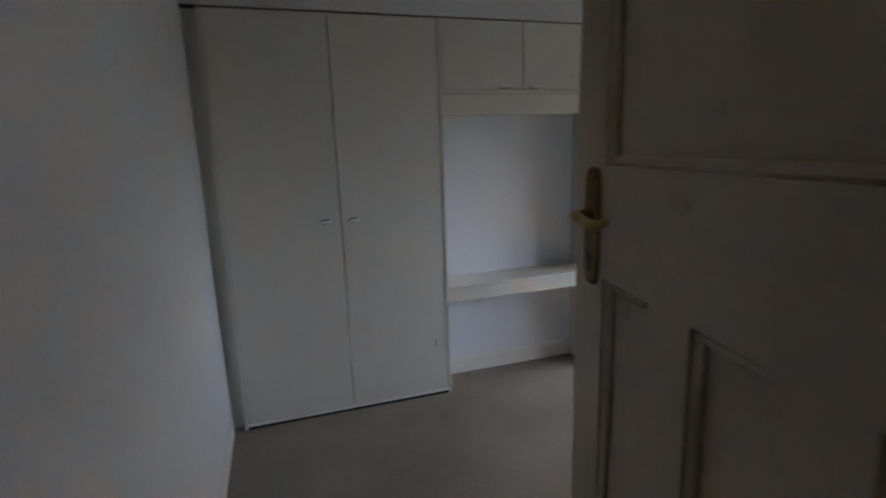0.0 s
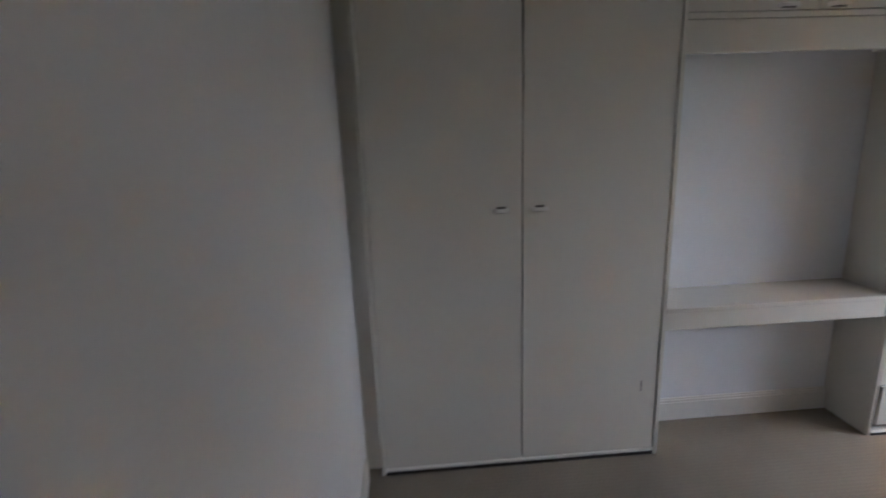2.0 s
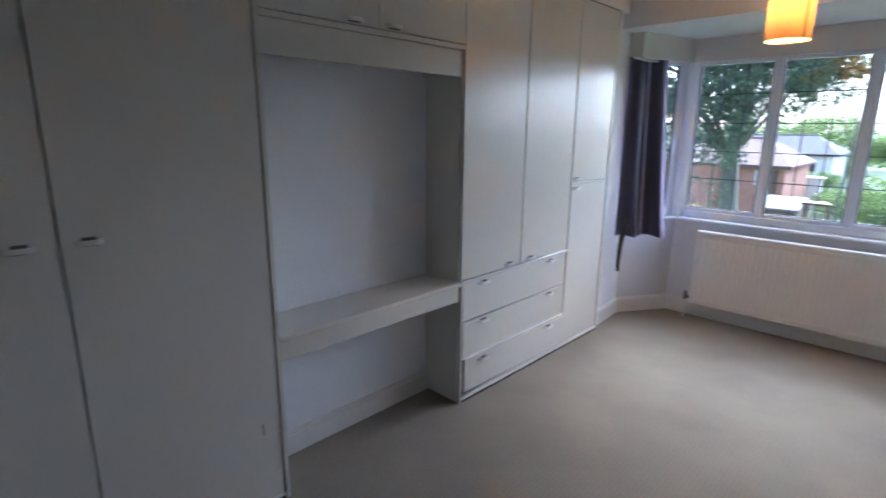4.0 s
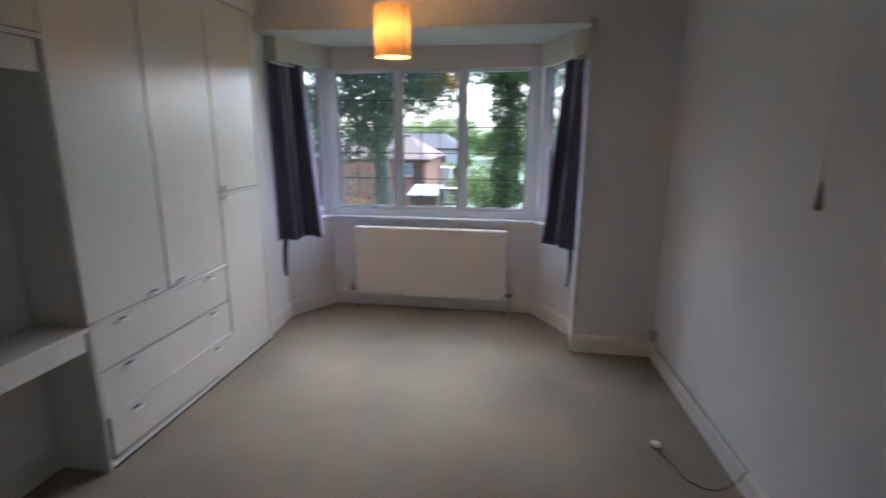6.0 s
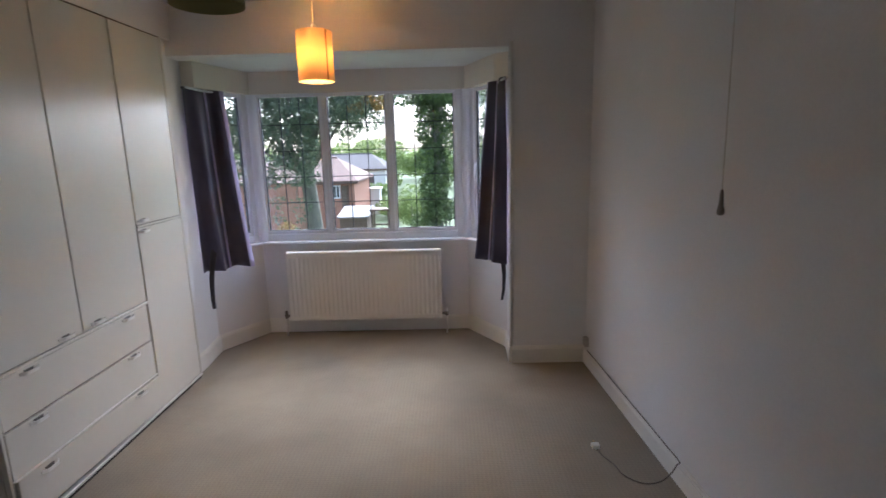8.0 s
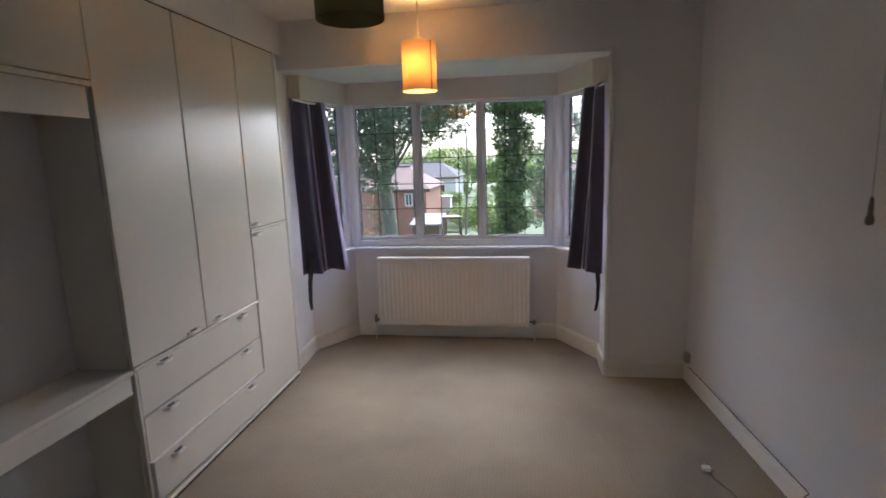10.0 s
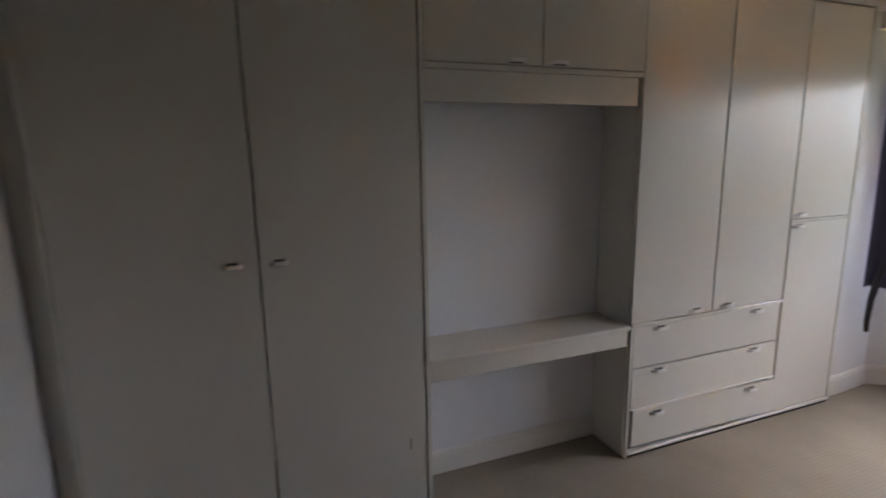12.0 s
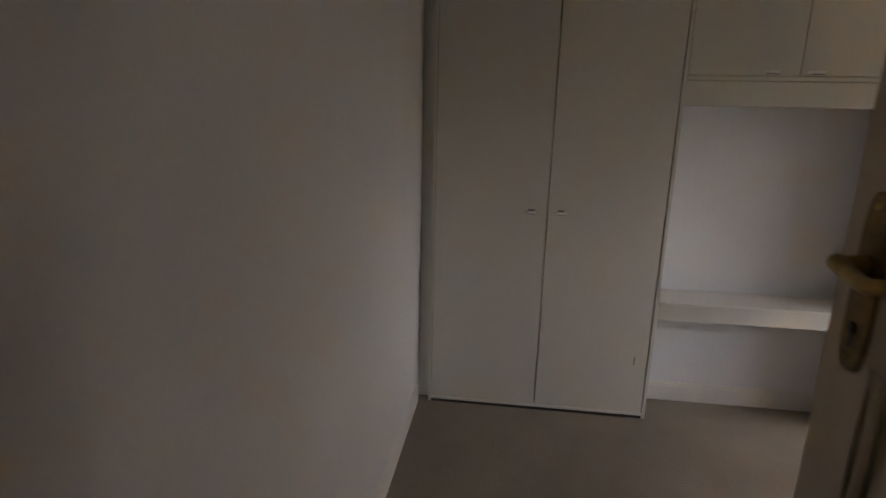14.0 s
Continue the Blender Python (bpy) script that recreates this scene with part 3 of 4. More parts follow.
part("drawer_rail", boxes(((-0.0205, 2.363, 0.2565), (0.011, 3.38, 0.2615)), r=0.0015), M_TRIM, du)
# added dark board, its colour puts shade into the gaps between drawer fronts
part("drawer_shadow_board", boxes(((-0.05, 2.363, 0.03), (-0.022, 3.377, 0.684))), M_DRAWERSHADE, du)

# tall cupboard at the bay end
tu = thing("tall_cupboard", (-0.3, 3.64, 0), "tall cream fitted cupboard, short closed door over a long one", "cabinet")
boards(tu, ((-0.60, 3.3935, 0.03), (-0.022, 3.406, TOP)), ((-0.60, 3.874, 0.0), (-0.022, 3.887, TOP)), ((-0.60, 3.407, 1.13), (-0.022, 3.873, 1.145)),
           ((-0.60, 3.407, TOP - 0.02), (-0.022, 3.873, TOP)), ((-0.60, 3.407, 0.03), (-0.022, 3.873, 0.045)), ((-0.60, 3.407, 0.045), (-0.59, 3.873, TOP - 0.02)))
d = front("door", tu, 3.3935, 3.868, 1.152, TOP - 0.003)
bow_handle(d, (0.0, 3.455, 1.174))
d = front("door", tu, 3.3935, 3.868, 0.034, 1.132, 0.002)
bow_handle(d, (0.002, 3.445, 1.112))
part("plinth_rail", boxes(((-0.021, 3.3915, 0.014), (0.008, 3.889, 0.030)), r=0.003), M_TRIM, tu, "white painted bottom rail")
# painted shade under the tall cupboard's bottom rail
part("toe_shadow", boxes(((-0.0215, 3.392, 0.0), (0.004, 3.872, 0.0135))), M_GAPSHADOW, tu)
part("middle_rail", boxes(((-0.021, 3.3935, 1.1345), (0.005, 3.868, 1.1495)), r=0.002), M_CAB, tu)
part("side_post", boxes(((-0.021, 3.872, 0.0285), (0.004, 3.888, TOP)), r=0.002), M_CAB, tu)
# dark strip painted in as the shadow gap between wardrobes and bulkhead
structure("shadow_gap_wardrobe_top", boxes(((-0.05, 0.004, TOP + 0.0015), (-0.008, 3.887, TOP + 0.0065))), M_STRIP, "thin dark brown strip standing for the shadow gap along the wardrobe tops", "trim")
structure("trim_wardrobe_end", boxes(((-0.60, 3.8885, 0.0), (-0.052, 3.9035, 2.266))), M_WALL, "painted strip closing the wardrobe end", "trim")

# ---- the bedroom door, standing open ----
HX, EX = 2.880, 2.148    # hinge and free edge
DY0, DY1 = 0.700, 0.736  # leaf thickness
dr = thing("bedroom_door", (HX, DY1, 0.0), "open cream painted four-panel bedroom door with a brass handle", "door")
bm = bmesh.new()
ZT = 1.975
rails = [(0.012, 0.20), (1.359, 1.524), (1.875, ZT)]
for z0, z1 in rails:
    box(bm, (EX + 0.095, DY0, z0), (HX - 0.095, DY1, z1))
box(bm, (EX, DY0, 0.012), (EX + 0.095, DY1, ZT))
box(bm, (HX - 0.095, DY0, 0.012), (HX, DY1, ZT))
W3 = (HX - EX - 0.19 - 0.166) / 3
xs = []
x = EX + 0.095
for k in range(3):
    xs.append((x, x + W3))
    x += W3
    if k < 2:
        box(bm, (x, DY0, 0.20), (x + 0.083, DY1, 1.359))
        x += 0.083
part("door_leaf", bm, M_DOOR, dr)
for x0, x1 in xs:
    p = part("panel", boxes(((x0, DY0 + 0.014, 0.20), (x1, DY1 - 0.014, 1.359))), M_DOOR, dr)
    bm = boxes(((x0, DY0 + 0.003, 0.20), (x0 + 0.014, DY0 + 0.014, 1.359)), ((x1 - 0.014, DY0 + 0.003, 0.20), (x1, DY0 + 0.014, 1.359)),
               ((x0 + 0.014, DY0 + 0.003, 1.345), (x1 - 0.014, DY0 + 0.014, 1.359)), ((x0 + 0.014, DY0 + 0.003, 0.20), (x1 - 0.014, DY0 + 0.014, 0.214)), r=0.004)
    part("moulding", bm, M_DOOR, p)
x0, x1 = EX + 0.095, HX - 0.095
p = part("panel", boxes(((x0, DY0 + 0.014, 1.524), (x1, DY1 - 0.014, 1.875))), M_DOOR, dr)
bm = boxes(((x0, DY0 + 0.003, 1.524), (x0 + 0.014, DY0 + 0.014, 1.875)), ((x1 - 0.014, DY0 + 0.003, 1.524), (x1, DY0 + 0.014, 1.875)),
           ((x0 + 0.014, DY0 + 0.003, 1.524), (x1 - 0.014, DY0 + 0.014, 1.538)), ((x0 + 0.014, DY0 + 0.003, 1.861), (x1 - 0.014, DY0 + 0.014, 1.875)), r=0.004)
part("moulding", bm, M_DOOR, p)


def door_handle(y, s):
    """A long backplate with a curved lever, on the face at y; s points out of the door."""
    px = EX + 0.062
    bm = bmesh.new()
    pts = []
    for k in range(24):
        a = 2 * math.pi * k / 24
        cx, cz = math.cos(a), math.sin(a)
        ex = 0.0235 * (abs(cx) ** 0.6) * (1 if cx > 0 else -1)
        ez = 0.089 * (abs(cz) ** 0.45) * (1 if cz > 0 else -1)
        pts.append((ex, ez))
    for o, sc in ((0.0005, 1.0), (0.004, 1.0), (0.006, 0.86)):
        pts_ring = [bm.verts.new((px + ex * sc, y + s * o, 1.432 + ez * (1 - (1 - sc) * 0.25))) for ex, ez in pts]
        if o > 0.001:
            for k in range(24):
                bm.faces.new((prev[k], prev[(k + 1) % 24], pts_ring[(k + 1) % 24], pts_ring[k]))
        else:
            bm.faces.new(pts_ring)
        prev = pts_ring
    bm.faces.new(prev)
    plate = part("backplate", bm, M_BRASSDK, dr, "tarnished brass backplate")
    bm = bmesh.new()
    lz = 1.448
    tube(bm, [(px, y + s * 0.004, lz), (px, y + s * 0.02, lz), (px, y + s * 0.027, lz)], [0.013, 0.010, 0.010], 14)
    tube(bm, [(px - 0.009, y + s * 0.027, lz + 0.003), (px - 0.004, y + s * 0.028, lz + 0.002), (px + 0.018, y + s * 0.031, lz), (px + 0.05, y + s * 0.032, lz - 0.003),
              (px + 0.075, y + s * 0.035, lz - 0.002), (px + 0.09, y + s * 0.031, lz + 0.003), (px + 0.096, y + s * 0.026, lz + 0.005)],
         [0.006, 0.009, 0.0085, 0.0075, 0.0075, 0.0065, 0.0035], 12)
    part("lever", bm, M_BRASS, dr, "curved brass lever", smooth=True)
    bm = bmesh.new()
    tube(bm, [(px, y + s * 0.004, 1.386), (px, y + s * 0.0075, 1.386)], 0.0065, 10)
    box(bm, (px - 0.003, y + s * 0.004 - 0.0005, 1.366), (px + 0.003, y + s * 0.007 + 0.0005, 1.384))
    part("keyhole", bm, M_GASKET, plate)
    for z in (1.357, 1.507):
        bm = bmesh.new()
        tube(bm, [(px, y + s * 0.0045, z), (px, y + s * 0.008, z)], [0.005, 0.003], 8)
        part("screw", bm, M_BRASS, plate)


door_handle(DY0, -1)
door_handle(DY1, 1)
for hx, hz, w, h in ((EX + 0.27, 1.49, 0.045, 0.025), (EX + 0.17, 1.335, 0.022, 0.03)):
    bm = bmesh.new()
    lathe(bm, (0, 0, 0), [(0.0, 0.0004), (1.0, 0.0002)], 14)
    bmesh.ops.transform(bm, matrix=Matrix.Translation((hx, DY0 - 0.0006, hz)) @ Matrix.Rotation(radians(90), 4, "X") @ Matrix.Diagonal((w * 0.5, h * 0.5, 1, 1)), verts=bm.verts)
    bmesh.ops.remove_doubles(bm, verts=bm.verts, dist=1e-5)
    part("worn_patch", bm, M_WORN, dr, "grubby worn patch")
dr.rotation_euler.z = radians(-9.6)  # a little short of square to the wall

# ---- radiator ----
RX0, RX1, RZ0, RZ1, RY = 0.415, 1.690, 0.135, 0.722, 4.632
rd = thing("radiator", ((RX0 + RX1) / 2, FRONT, 0.0), "white enamelled single panel radiator with vertical ribs", "radiator")
bm = bmesh.new()
cols = 33
prof = []
for i in range(cols):
    u = RX0 + 0.02 + (RX1 - RX0 - 0.04) * i / cols
    s = (RX1 - RX0 - 0.04) / cols
    prof += [(u, 0.0), (u + s * 0.30, 0.0), (u + s * 0.45, 0.0035), (u + s * 0.85, 0.0035)]
prof.append((RX1 - 0.02, 0.0))
zs = [(RZ0, 0.010, 0.0), (RZ0 + 0.006, 0.0, 0.0), (RZ0 + 0.035, 0.0, 0.0), (RZ0 + 0.05, 0.0, 1.0), (RZ1 - 0.05, 0.0, 1.0), (RZ1 - 0.035, 0.0, 0.0),
      (RZ1 - 0.006, 0.0, 0.0), (RZ1, 0.010, 0.0)]
grid = []
for z, back, k in zs:
    row = [bm.verts.new((RX0, RY + max(back, 0.004), z))]
    row += [bm.verts.new((u, RY + back + o * k, z)) for u, o in prof]
    row.append(bm.verts.new((RX1, RY + max(back, 0.004), z)))
    grid.append(row)
for a, b in zip(grid, grid[1:]):
    for k in range(len(a) - 1):
        bm.faces.new((a[k], a[k + 1], b[k + 1], b[k]))
part("ribbed_panel", bm, M_RAD, rd)
part("back_panel", boxes(((RX0 + 0.002, RY + 0.012, RZ0 + 0.004), (RX1 - 0.002, RY + 0.022, RZ1 - 0.004)), r=0.003), M_RAD, rd)
part("top_cap", boxes(((RX0, RY + 0.002, RZ1 - 0.002), (RX1, RY + 0.058, RZ1 + 0.004)), r=0.002), M_RAD, rd)
part("side_cap", boxes(((RX0 - 0.003, RY + 0.003, RZ0 + 0.01), (RX0, RY + 0.056, RZ1))), M_RAD, rd)
part("side_cap", boxes(((RX1, RY + 0.003, RZ0 + 0.01), (RX1 + 0.003, RY + 0.056, RZ1))), M_RAD, rd)
for x in (RX0 + 0.2, RX1 - 0.2):
    part("wall_bracket", boxes(((x, RY + 0.022, 0.2), (x + 0.03, FRONT - 0.001, 0.66))), M_RAD, rd)
for x, s in ((RX0, -1), (RX1, 1)):
    xv = x + s * 0.042
    bm = tube(bmesh.new(), [(xv, RY + 0.03, 0.0), (xv, RY + 0.03, RZ0 + 0.025)], 0.0075, 10)
    part("pipe", bm, M_PIPE, rd, "white painted copper tail pipe", smooth=True)
    bm = bmesh.new()
    tube(bm, [(xv, RY + 0.03, RZ0 + 0.02), (xv, RY + 0.03, RZ0 + 0.055)], 0.014, 12)
    tube(bm, [(xv, RY + 0.03, RZ0 + 0.04), (x, RY + 0.03, RZ0 + 0.04)], 0.011, 12)
    v = part("valve", bm, M_VALVE, rd, "dull metal radiator valve", smooth=True)
    bm = tube(bmesh.new(), [(xv, RY + 0.03, RZ0 + 0.055), (xv, RY + 0.03, RZ0 + 0.085)], [0.012, 0.010], 12)
    part("valve_cap", bm, M_PIPE if s > 0 else M_VALVE, v, smooth=True)

# ---- curtains ----


def curtain(name, top, bottom, z0, z1, folds, label, tie, lead_first):
    """A hanging curtain between a top and a bottom plan line, with folds and a pale lining edge."""
    c = thing(name, (top[0][0], top[0][1], z0), label, "curtain", "pair of bay curtains")

    def along(line, u):
        n = len(line) - 1
        i = min(int(u * n), n - 1)
        return Vector(line[i]).lerp(Vector(line[i + 1]), u * n - i)

    rnd = random.Random(7 if lead_first else 9)
    ph = [rnd.uniform(0, 6.28) for _ in range(3)]
    NU, NV = 84, 26

    def surf(u, v, off):
        a, b = along(bottom, u), along(top, u)
        p = a.lerp(b, v ** 0.9)
        d = (along(bottom, min(u + 0.02, 1)) - along(bottom, max(u - 0.02, 0))).normalized()
        n = Vector((-d.y, d.x))
        amp = 0.014 + 0.024 * (1 - v) + 0.004 * math.sin(9 * v + ph[0])
        w = amp * (math.sin(u * folds * 6.283 + ph[1] + 0.5 * math.sin(3 * v)) + 0.22 * math.sin(u * folds * 13.1 + ph[2] + v))
        z = z0 + (z1 - z0) * v + (0.006 * math.sin(u * folds * 6.283) if v == 0 else 0)
        q = p + n * (w + off)
        return Vector((q.x, q.y, z))

    for nm, off, m, lab in (("face_cloth", 0.0, M_CURTAIN, ""), ("lining", 0.007 if lead_first else 0.007, M_LINING, "pale lilac lining cloth")):
        bm = bmesh.new()
        rows = [[bm.verts.new(surf(i / NU, j / NV, off)) for i in range(NU + 1)] for j in range(NV + 1)]
        for a, b in zip(rows, rows[1:]):
            for k in range(NU):
                bm.faces.new((a[k], a[k + 1], b[k + 1], b[k]))
        ob = part(nm, bm, m, c, lab, smooth=True)
        sol = ob.modifiers.new("thickness", "SOLIDIFY")
        sol.thickness = 0.003
        sol.offset = 0
    # pale turned hems along the leading edge and along the inner overlap
    for e, w in (((1.0, -0.10), (0.55, 0.04)) if lead_first else ((0.0, 0.09), (0.45, 0.03))):
        bm = bmesh.new()
        rows = [[bm.verts.new(surf(e + w * k / 5, j / NV, -0.006)) for k in range(6)] for j in range(NV + 1)]
        for a, b in zip(rows, rows[1:]):
            for k in range(5):
                bm.faces.new((a[k], a[k + 1], b[k + 1], b[k]))
        ob = part("turned_edge", bm, M_LINING, c, "pale lilac turned lining edge", smooth=True)
        sol = ob.modifiers.new("thickness", "SOLIDIFY")
        sol.thickness = 0.003
        sol.offset = 0
    # heading tape with hooks
    bm = bmesh.new()
    tube(bm, [surf(i / 20, 1.0, 0.003) + Vector((0, 0, -0.01)) for i in range(21)], 0.009, 6)
    part("heading_tape", bm, M_CURTAIN, c, smooth=True)
    # tieback band hanging straight down behind the hem
    bm = bmesh.new()
    t = [Vector(p) for p in tie]
    rows = []
    for i, p in enumerate(t):
        wd = 0.015 * (1 - i / len(t)) + 0.006
        rows.append([bm.verts.new(p + Vector((dx, dy, 0))) for dx, dy in ((-wd, 0.0), (wd, 0.012), (wd, 0.018), (-wd, 0.006))])
    for a, b in zip(rows, rows[1:]):
        for k in range(4):
            bm.faces.new((a[k], a[(k + 1) % 4], b[(k + 1) % 4], b[k]))
    bm.faces.new(rows[0])
    bm.faces.new(rows[-1])
    part("tieback", bm, M_TIE, c, "dark cloth tieback hanging loose", smooth=True)
    return c


curtain("curtain", [(-0.02, 4.14), (0.015, 4.33), (0.095, 4.50)], [(-0.005, 4.14), (0.08, 4.30), (0.235, 4.42)], 0.685, 1.998, 1.75,
        "short dark grey-plum lined curtain drawn back beside the bay window", [(0.035, 4.20, 0.85), (0.02, 4.18, 0.74), (0.008, 4.165, 0.62), (0.006, 4.155, 0.48), (0.012, 4.15, 0.41)], True)
curtain("curtain", [(2.07, 4.43), (2.135, 4.30), (2.165, 4.16)], [(1.96, 4.38), (2.05, 4.27), (2.165, 4.13)], 0.71, 2.004, 1.75,
        "short dark grey-plum lined curtain drawn back beside the bay window", [(2.14, 4.20, 0.85), (2.155, 4.18, 0.74), (2.163, 4.165, 0.62), (2.158, 4.155, 0.50), (2.144, 4.15, 0.43)], False)
for nm, pts in (("left", [(0.02, 4.10, 1.984), (0.02, 4.34, 1.984), (0.10, 4.52, 1.984)]), ("right", [(2.16, 4.10, 1.984), (2.14, 4.32, 1.984), (2.05, 4.48, 1.984)])):
    tr = thing("curtain_rail", pts[0], "slim white curtain rail above the bay curtains", "curtain rail")
    part("rail", tube(bmesh.new(), pts, 0.008, 8), M_UPVC, tr)
    mid = pts[1]
    sx = -0.11 if nm == "left" else 0.09
    part("bracket", tube(bmesh.new(), [mid, (mid[0] + sx, mid[1], mid[2] + 0.01)], 0.006, 8), M_UPVC, tr)

# ---- pendant lamps ----


def pendant(x, y, zb, lit, label):
    r, h = 0.099, 0.268
    p = thing("pendant_lamp", (x, y, CEIL), label, "lamp", "ceiling pendant lamps")
    bm = lathe(bmesh.new(), (x, y, CEIL), [(0.0, -0.078), (0.030, -0.078), (0.040, -0.070), (0.047, -0.040), (0.050, -0.002), (0.0, -0.002)], 24)
    part("ceiling_rose", bm, M_BAKELITE, p, smooth=True)
    part("flex", tube(bmesh.new(), [(x, y, CEIL - 0.076), (x, y, zb + h + 0.03)], 0.0035, 8), M_CORD, p)
    bm = lathe(bmesh.new(), (x, y, zb + h), [(0.0, 0.035), (0.012, 0.034), (0.018, 0.02), (0.019, -0.075), (0.0, -0.080)], 16)
    part("lamp_holder", bm, M_BAKELITE, p, "cream plastic lamp holder", smooth=True)
    m = M_SHADE if lit else M_SHADE_OFF
    bm = lathe(bmesh.new(), (x, y, zb), [(r, 0.0), (r * 1.0, h * 0.5), (r * 0.99, h), (r * 0.975, h - 0.001), (r * 0.985, h * 0.5), (r * 0.985, 0.001), (r, 0.0)], 48)
    sh = part("shade", bm, m, p, "warm glowing cream drum shade" if lit else "unlit olive drum shade", smooth=True)
    bm = bmesh.new()
    a0 = radians(-38)
    rows = []
    for k in range(3):
        a = a0 + (k - 1) * 0.045
        rows.append([bm.verts.new((x + (r + o) * math.cos(a), y + (r + o) * math.sin(a), z)) for o, z in ((0.0012, zb + 0.003), (0.0012, zb + h - 0.003))])
    for a, b in zip(rows, rows[1:]):
        bm.faces.new((a[0], a[1], b[1], b[0]))
    part("seam", bm, M_SEAM if lit else m, sh)
    bm = bmesh.new()
    for k in range(3):
        a = 2 * math.pi * k / 3 + 0.3
        tube(bm, [(x + 0.018 * math.cos(a), y + 0.018 * math.sin(a), zb + h - 0.006), (x + r * 0.97 * math.cos(a), y + r * 0.97 * math.sin(a), zb + h - 0.006)], 0.002, 6)
    part("shade_ring", bm, M_HANDLE, p)
    bm = lathe(bmesh.new(), (x, y, zb + h - 0.03), [(0.0, -0.135), (0.016, -0.132), (0.028, -0.115), (0.030, -0.10), (0.022, -0.072), (0.013, -0.05), (0.0, -0.048)], 18)
    part("bulb", bm, bulb_m if lit else M_UPVC, p, "lit warm bulb" if lit else "", smooth=True)
    return p


pendant(1.045, 3.55, 1.922, True, "lit pendant lamp with a cream fabric drum shade")
pendant(1.12, 2.07, 1.940, False, "unlit pendant lamp with an olive fabric drum shade")

# ---- pull cord, cable and plug, sockets ----
CY = 2.46
cx = right_x(CY) - 0.03
pc = thing("pull_cord", (cx, CY, CEIL), "cream ceiling pull cord hanging beside the wall with a small pull", "pull cord")
bm = lathe(bmesh.new(), (cx - 0.01, CY, CEIL), [(0.0, -0.035), (0.035, -0.035), (0.042, -0.02), (0.042, -0.001), (0.0, -0.001)], 20)
part("switch_body", bm, M_BAKELITE, pc, smooth=True)
part("cord", tube(bmesh.new(), [(cx - 0.01, CY, CEIL - 0.03), (cx - 0.004, CY, 1.9), (cx + 0.002, CY + 0.002, 1.355)], 0.0017, 6), M_CORD, pc)
bm = lathe(bmesh.new(), (cx + 0.002, CY + 0.002, 1.262), [(0.0, 0.0), (0.010, 0.003), (0.0135, 0.012), (0.0125, 0.026), (0.0085, 0.038), (0.0075, 0.070), (0.0055, 0.092), (0.002, 0.099), (0.0, 0.1)], 14)
part("pull", bm, M_CORDEND, pc, "dull brown acorn pull", smooth=True)

pl = thing("extension_lead", (2.50, 2.94, 0.0), "white mains plug on a brown flex lying on the carpet", "cable")
bm = boxes(((2.480, 2.923, 0.003), (2.520, 2.960, 0.024)), ((2.489, 2.911, 0.006), (2.511, 2.924, 0.020)), r=0.005, seg=2)
body = part("plug", bm, M_PLUG, pl, "white three-pin plug")
bm = boxes(((2.490, 2.959, 0.007), (2.495, 2.977, 0.012)), ((2.505, 2.959, 0.007), (2.510, 2.977, 0.012)), ((2.4975, 2.959, 0.015), (2.5025, 2.981, 0.021)))
part("plug_pins", bm, M_BRASS, body, "brass plug pins")
ctl = [(2.50, 2.913, 0.012), (2.515, 2.865, 0.006), (2.55, 2.79, 0.0045), (2.565, 2.72, 0.0045), (2.615, 2.662, 0.0045), (2.67, 2.645, 0.006), (2.72, 2.64, 0.025),
       (2.757, 2.64, 0.062), (right_x(2.64) - 0.026, 2.642, 0.101), (right_x(2.65) - 0.012, 2.65, 0.1125)]
ctl += [(right_x(y) - 0.010, y, 0.1115 + 0.0008 * math.sin(9 * y)) for y in (2.75, 2.9, 3.1, 3.3, 3.5, 3.7, 3.85, 3.95)]


def smooth_line(p, n=6):
    p = [Vector(q) for q in p]
    out = []
    for i in range(len(p) - 1):
        a, b, c, d = p[max(i - 1, 0)], p[i], p[i + 1], p[min(i + 2, len(p) - 1)]
        for k in range(n):
            t = k / n
            out.append(0.5 * (2 * b + (c - a) * t + (2 * a - 5 * b + 4 * c - d) * t * t + (3 * b - 3 * c + d - a) * t ** 3))
    return out + [p[-1]]


part("flex", tube(bmesh.new(), smooth_line(ctl), 0.0029, 8), M_CABLE, pl, "brown twin flex", smooth=True)
so = thing("wall_socket", (right_x(3.95), 3.95, 0.2), "small old surface-mounted cable outlet in the wall corner", "socket")
xs0 = right_x(3.97)
part("socket_box", boxes(((xs0 - 0.028, 3.95, 0.135), (xs0 + 0.002, 4.005, 0.20)), r=0.004, seg=2), M_SOCKET, so)
part("socket_cover", boxes(((xs0 - 0.032, 3.957, 0.142), (xs0 - 0.0275, 3.998, 0.193)), r=0.002), M_SOCKET, so)

# ---- outside ----
GZ = -2.9
bm = bmesh.new()
n = 24
vs = [[bm.verts.new((-600 + 1200 * i / n, 6.5 + 1500 * (j / n) ** 2.5, GZ)) for i in range(n + 1)] for j in range(n + 1)]
for j in range(n):
    for i in range(n):
        bm.faces.new((vs[j][i], vs[j][i + 1], vs[j + 1][i + 1], vs[j + 1][i]))
structure("ground", bm, M_GRASS, "green garden lawn reaching far away", "ground")


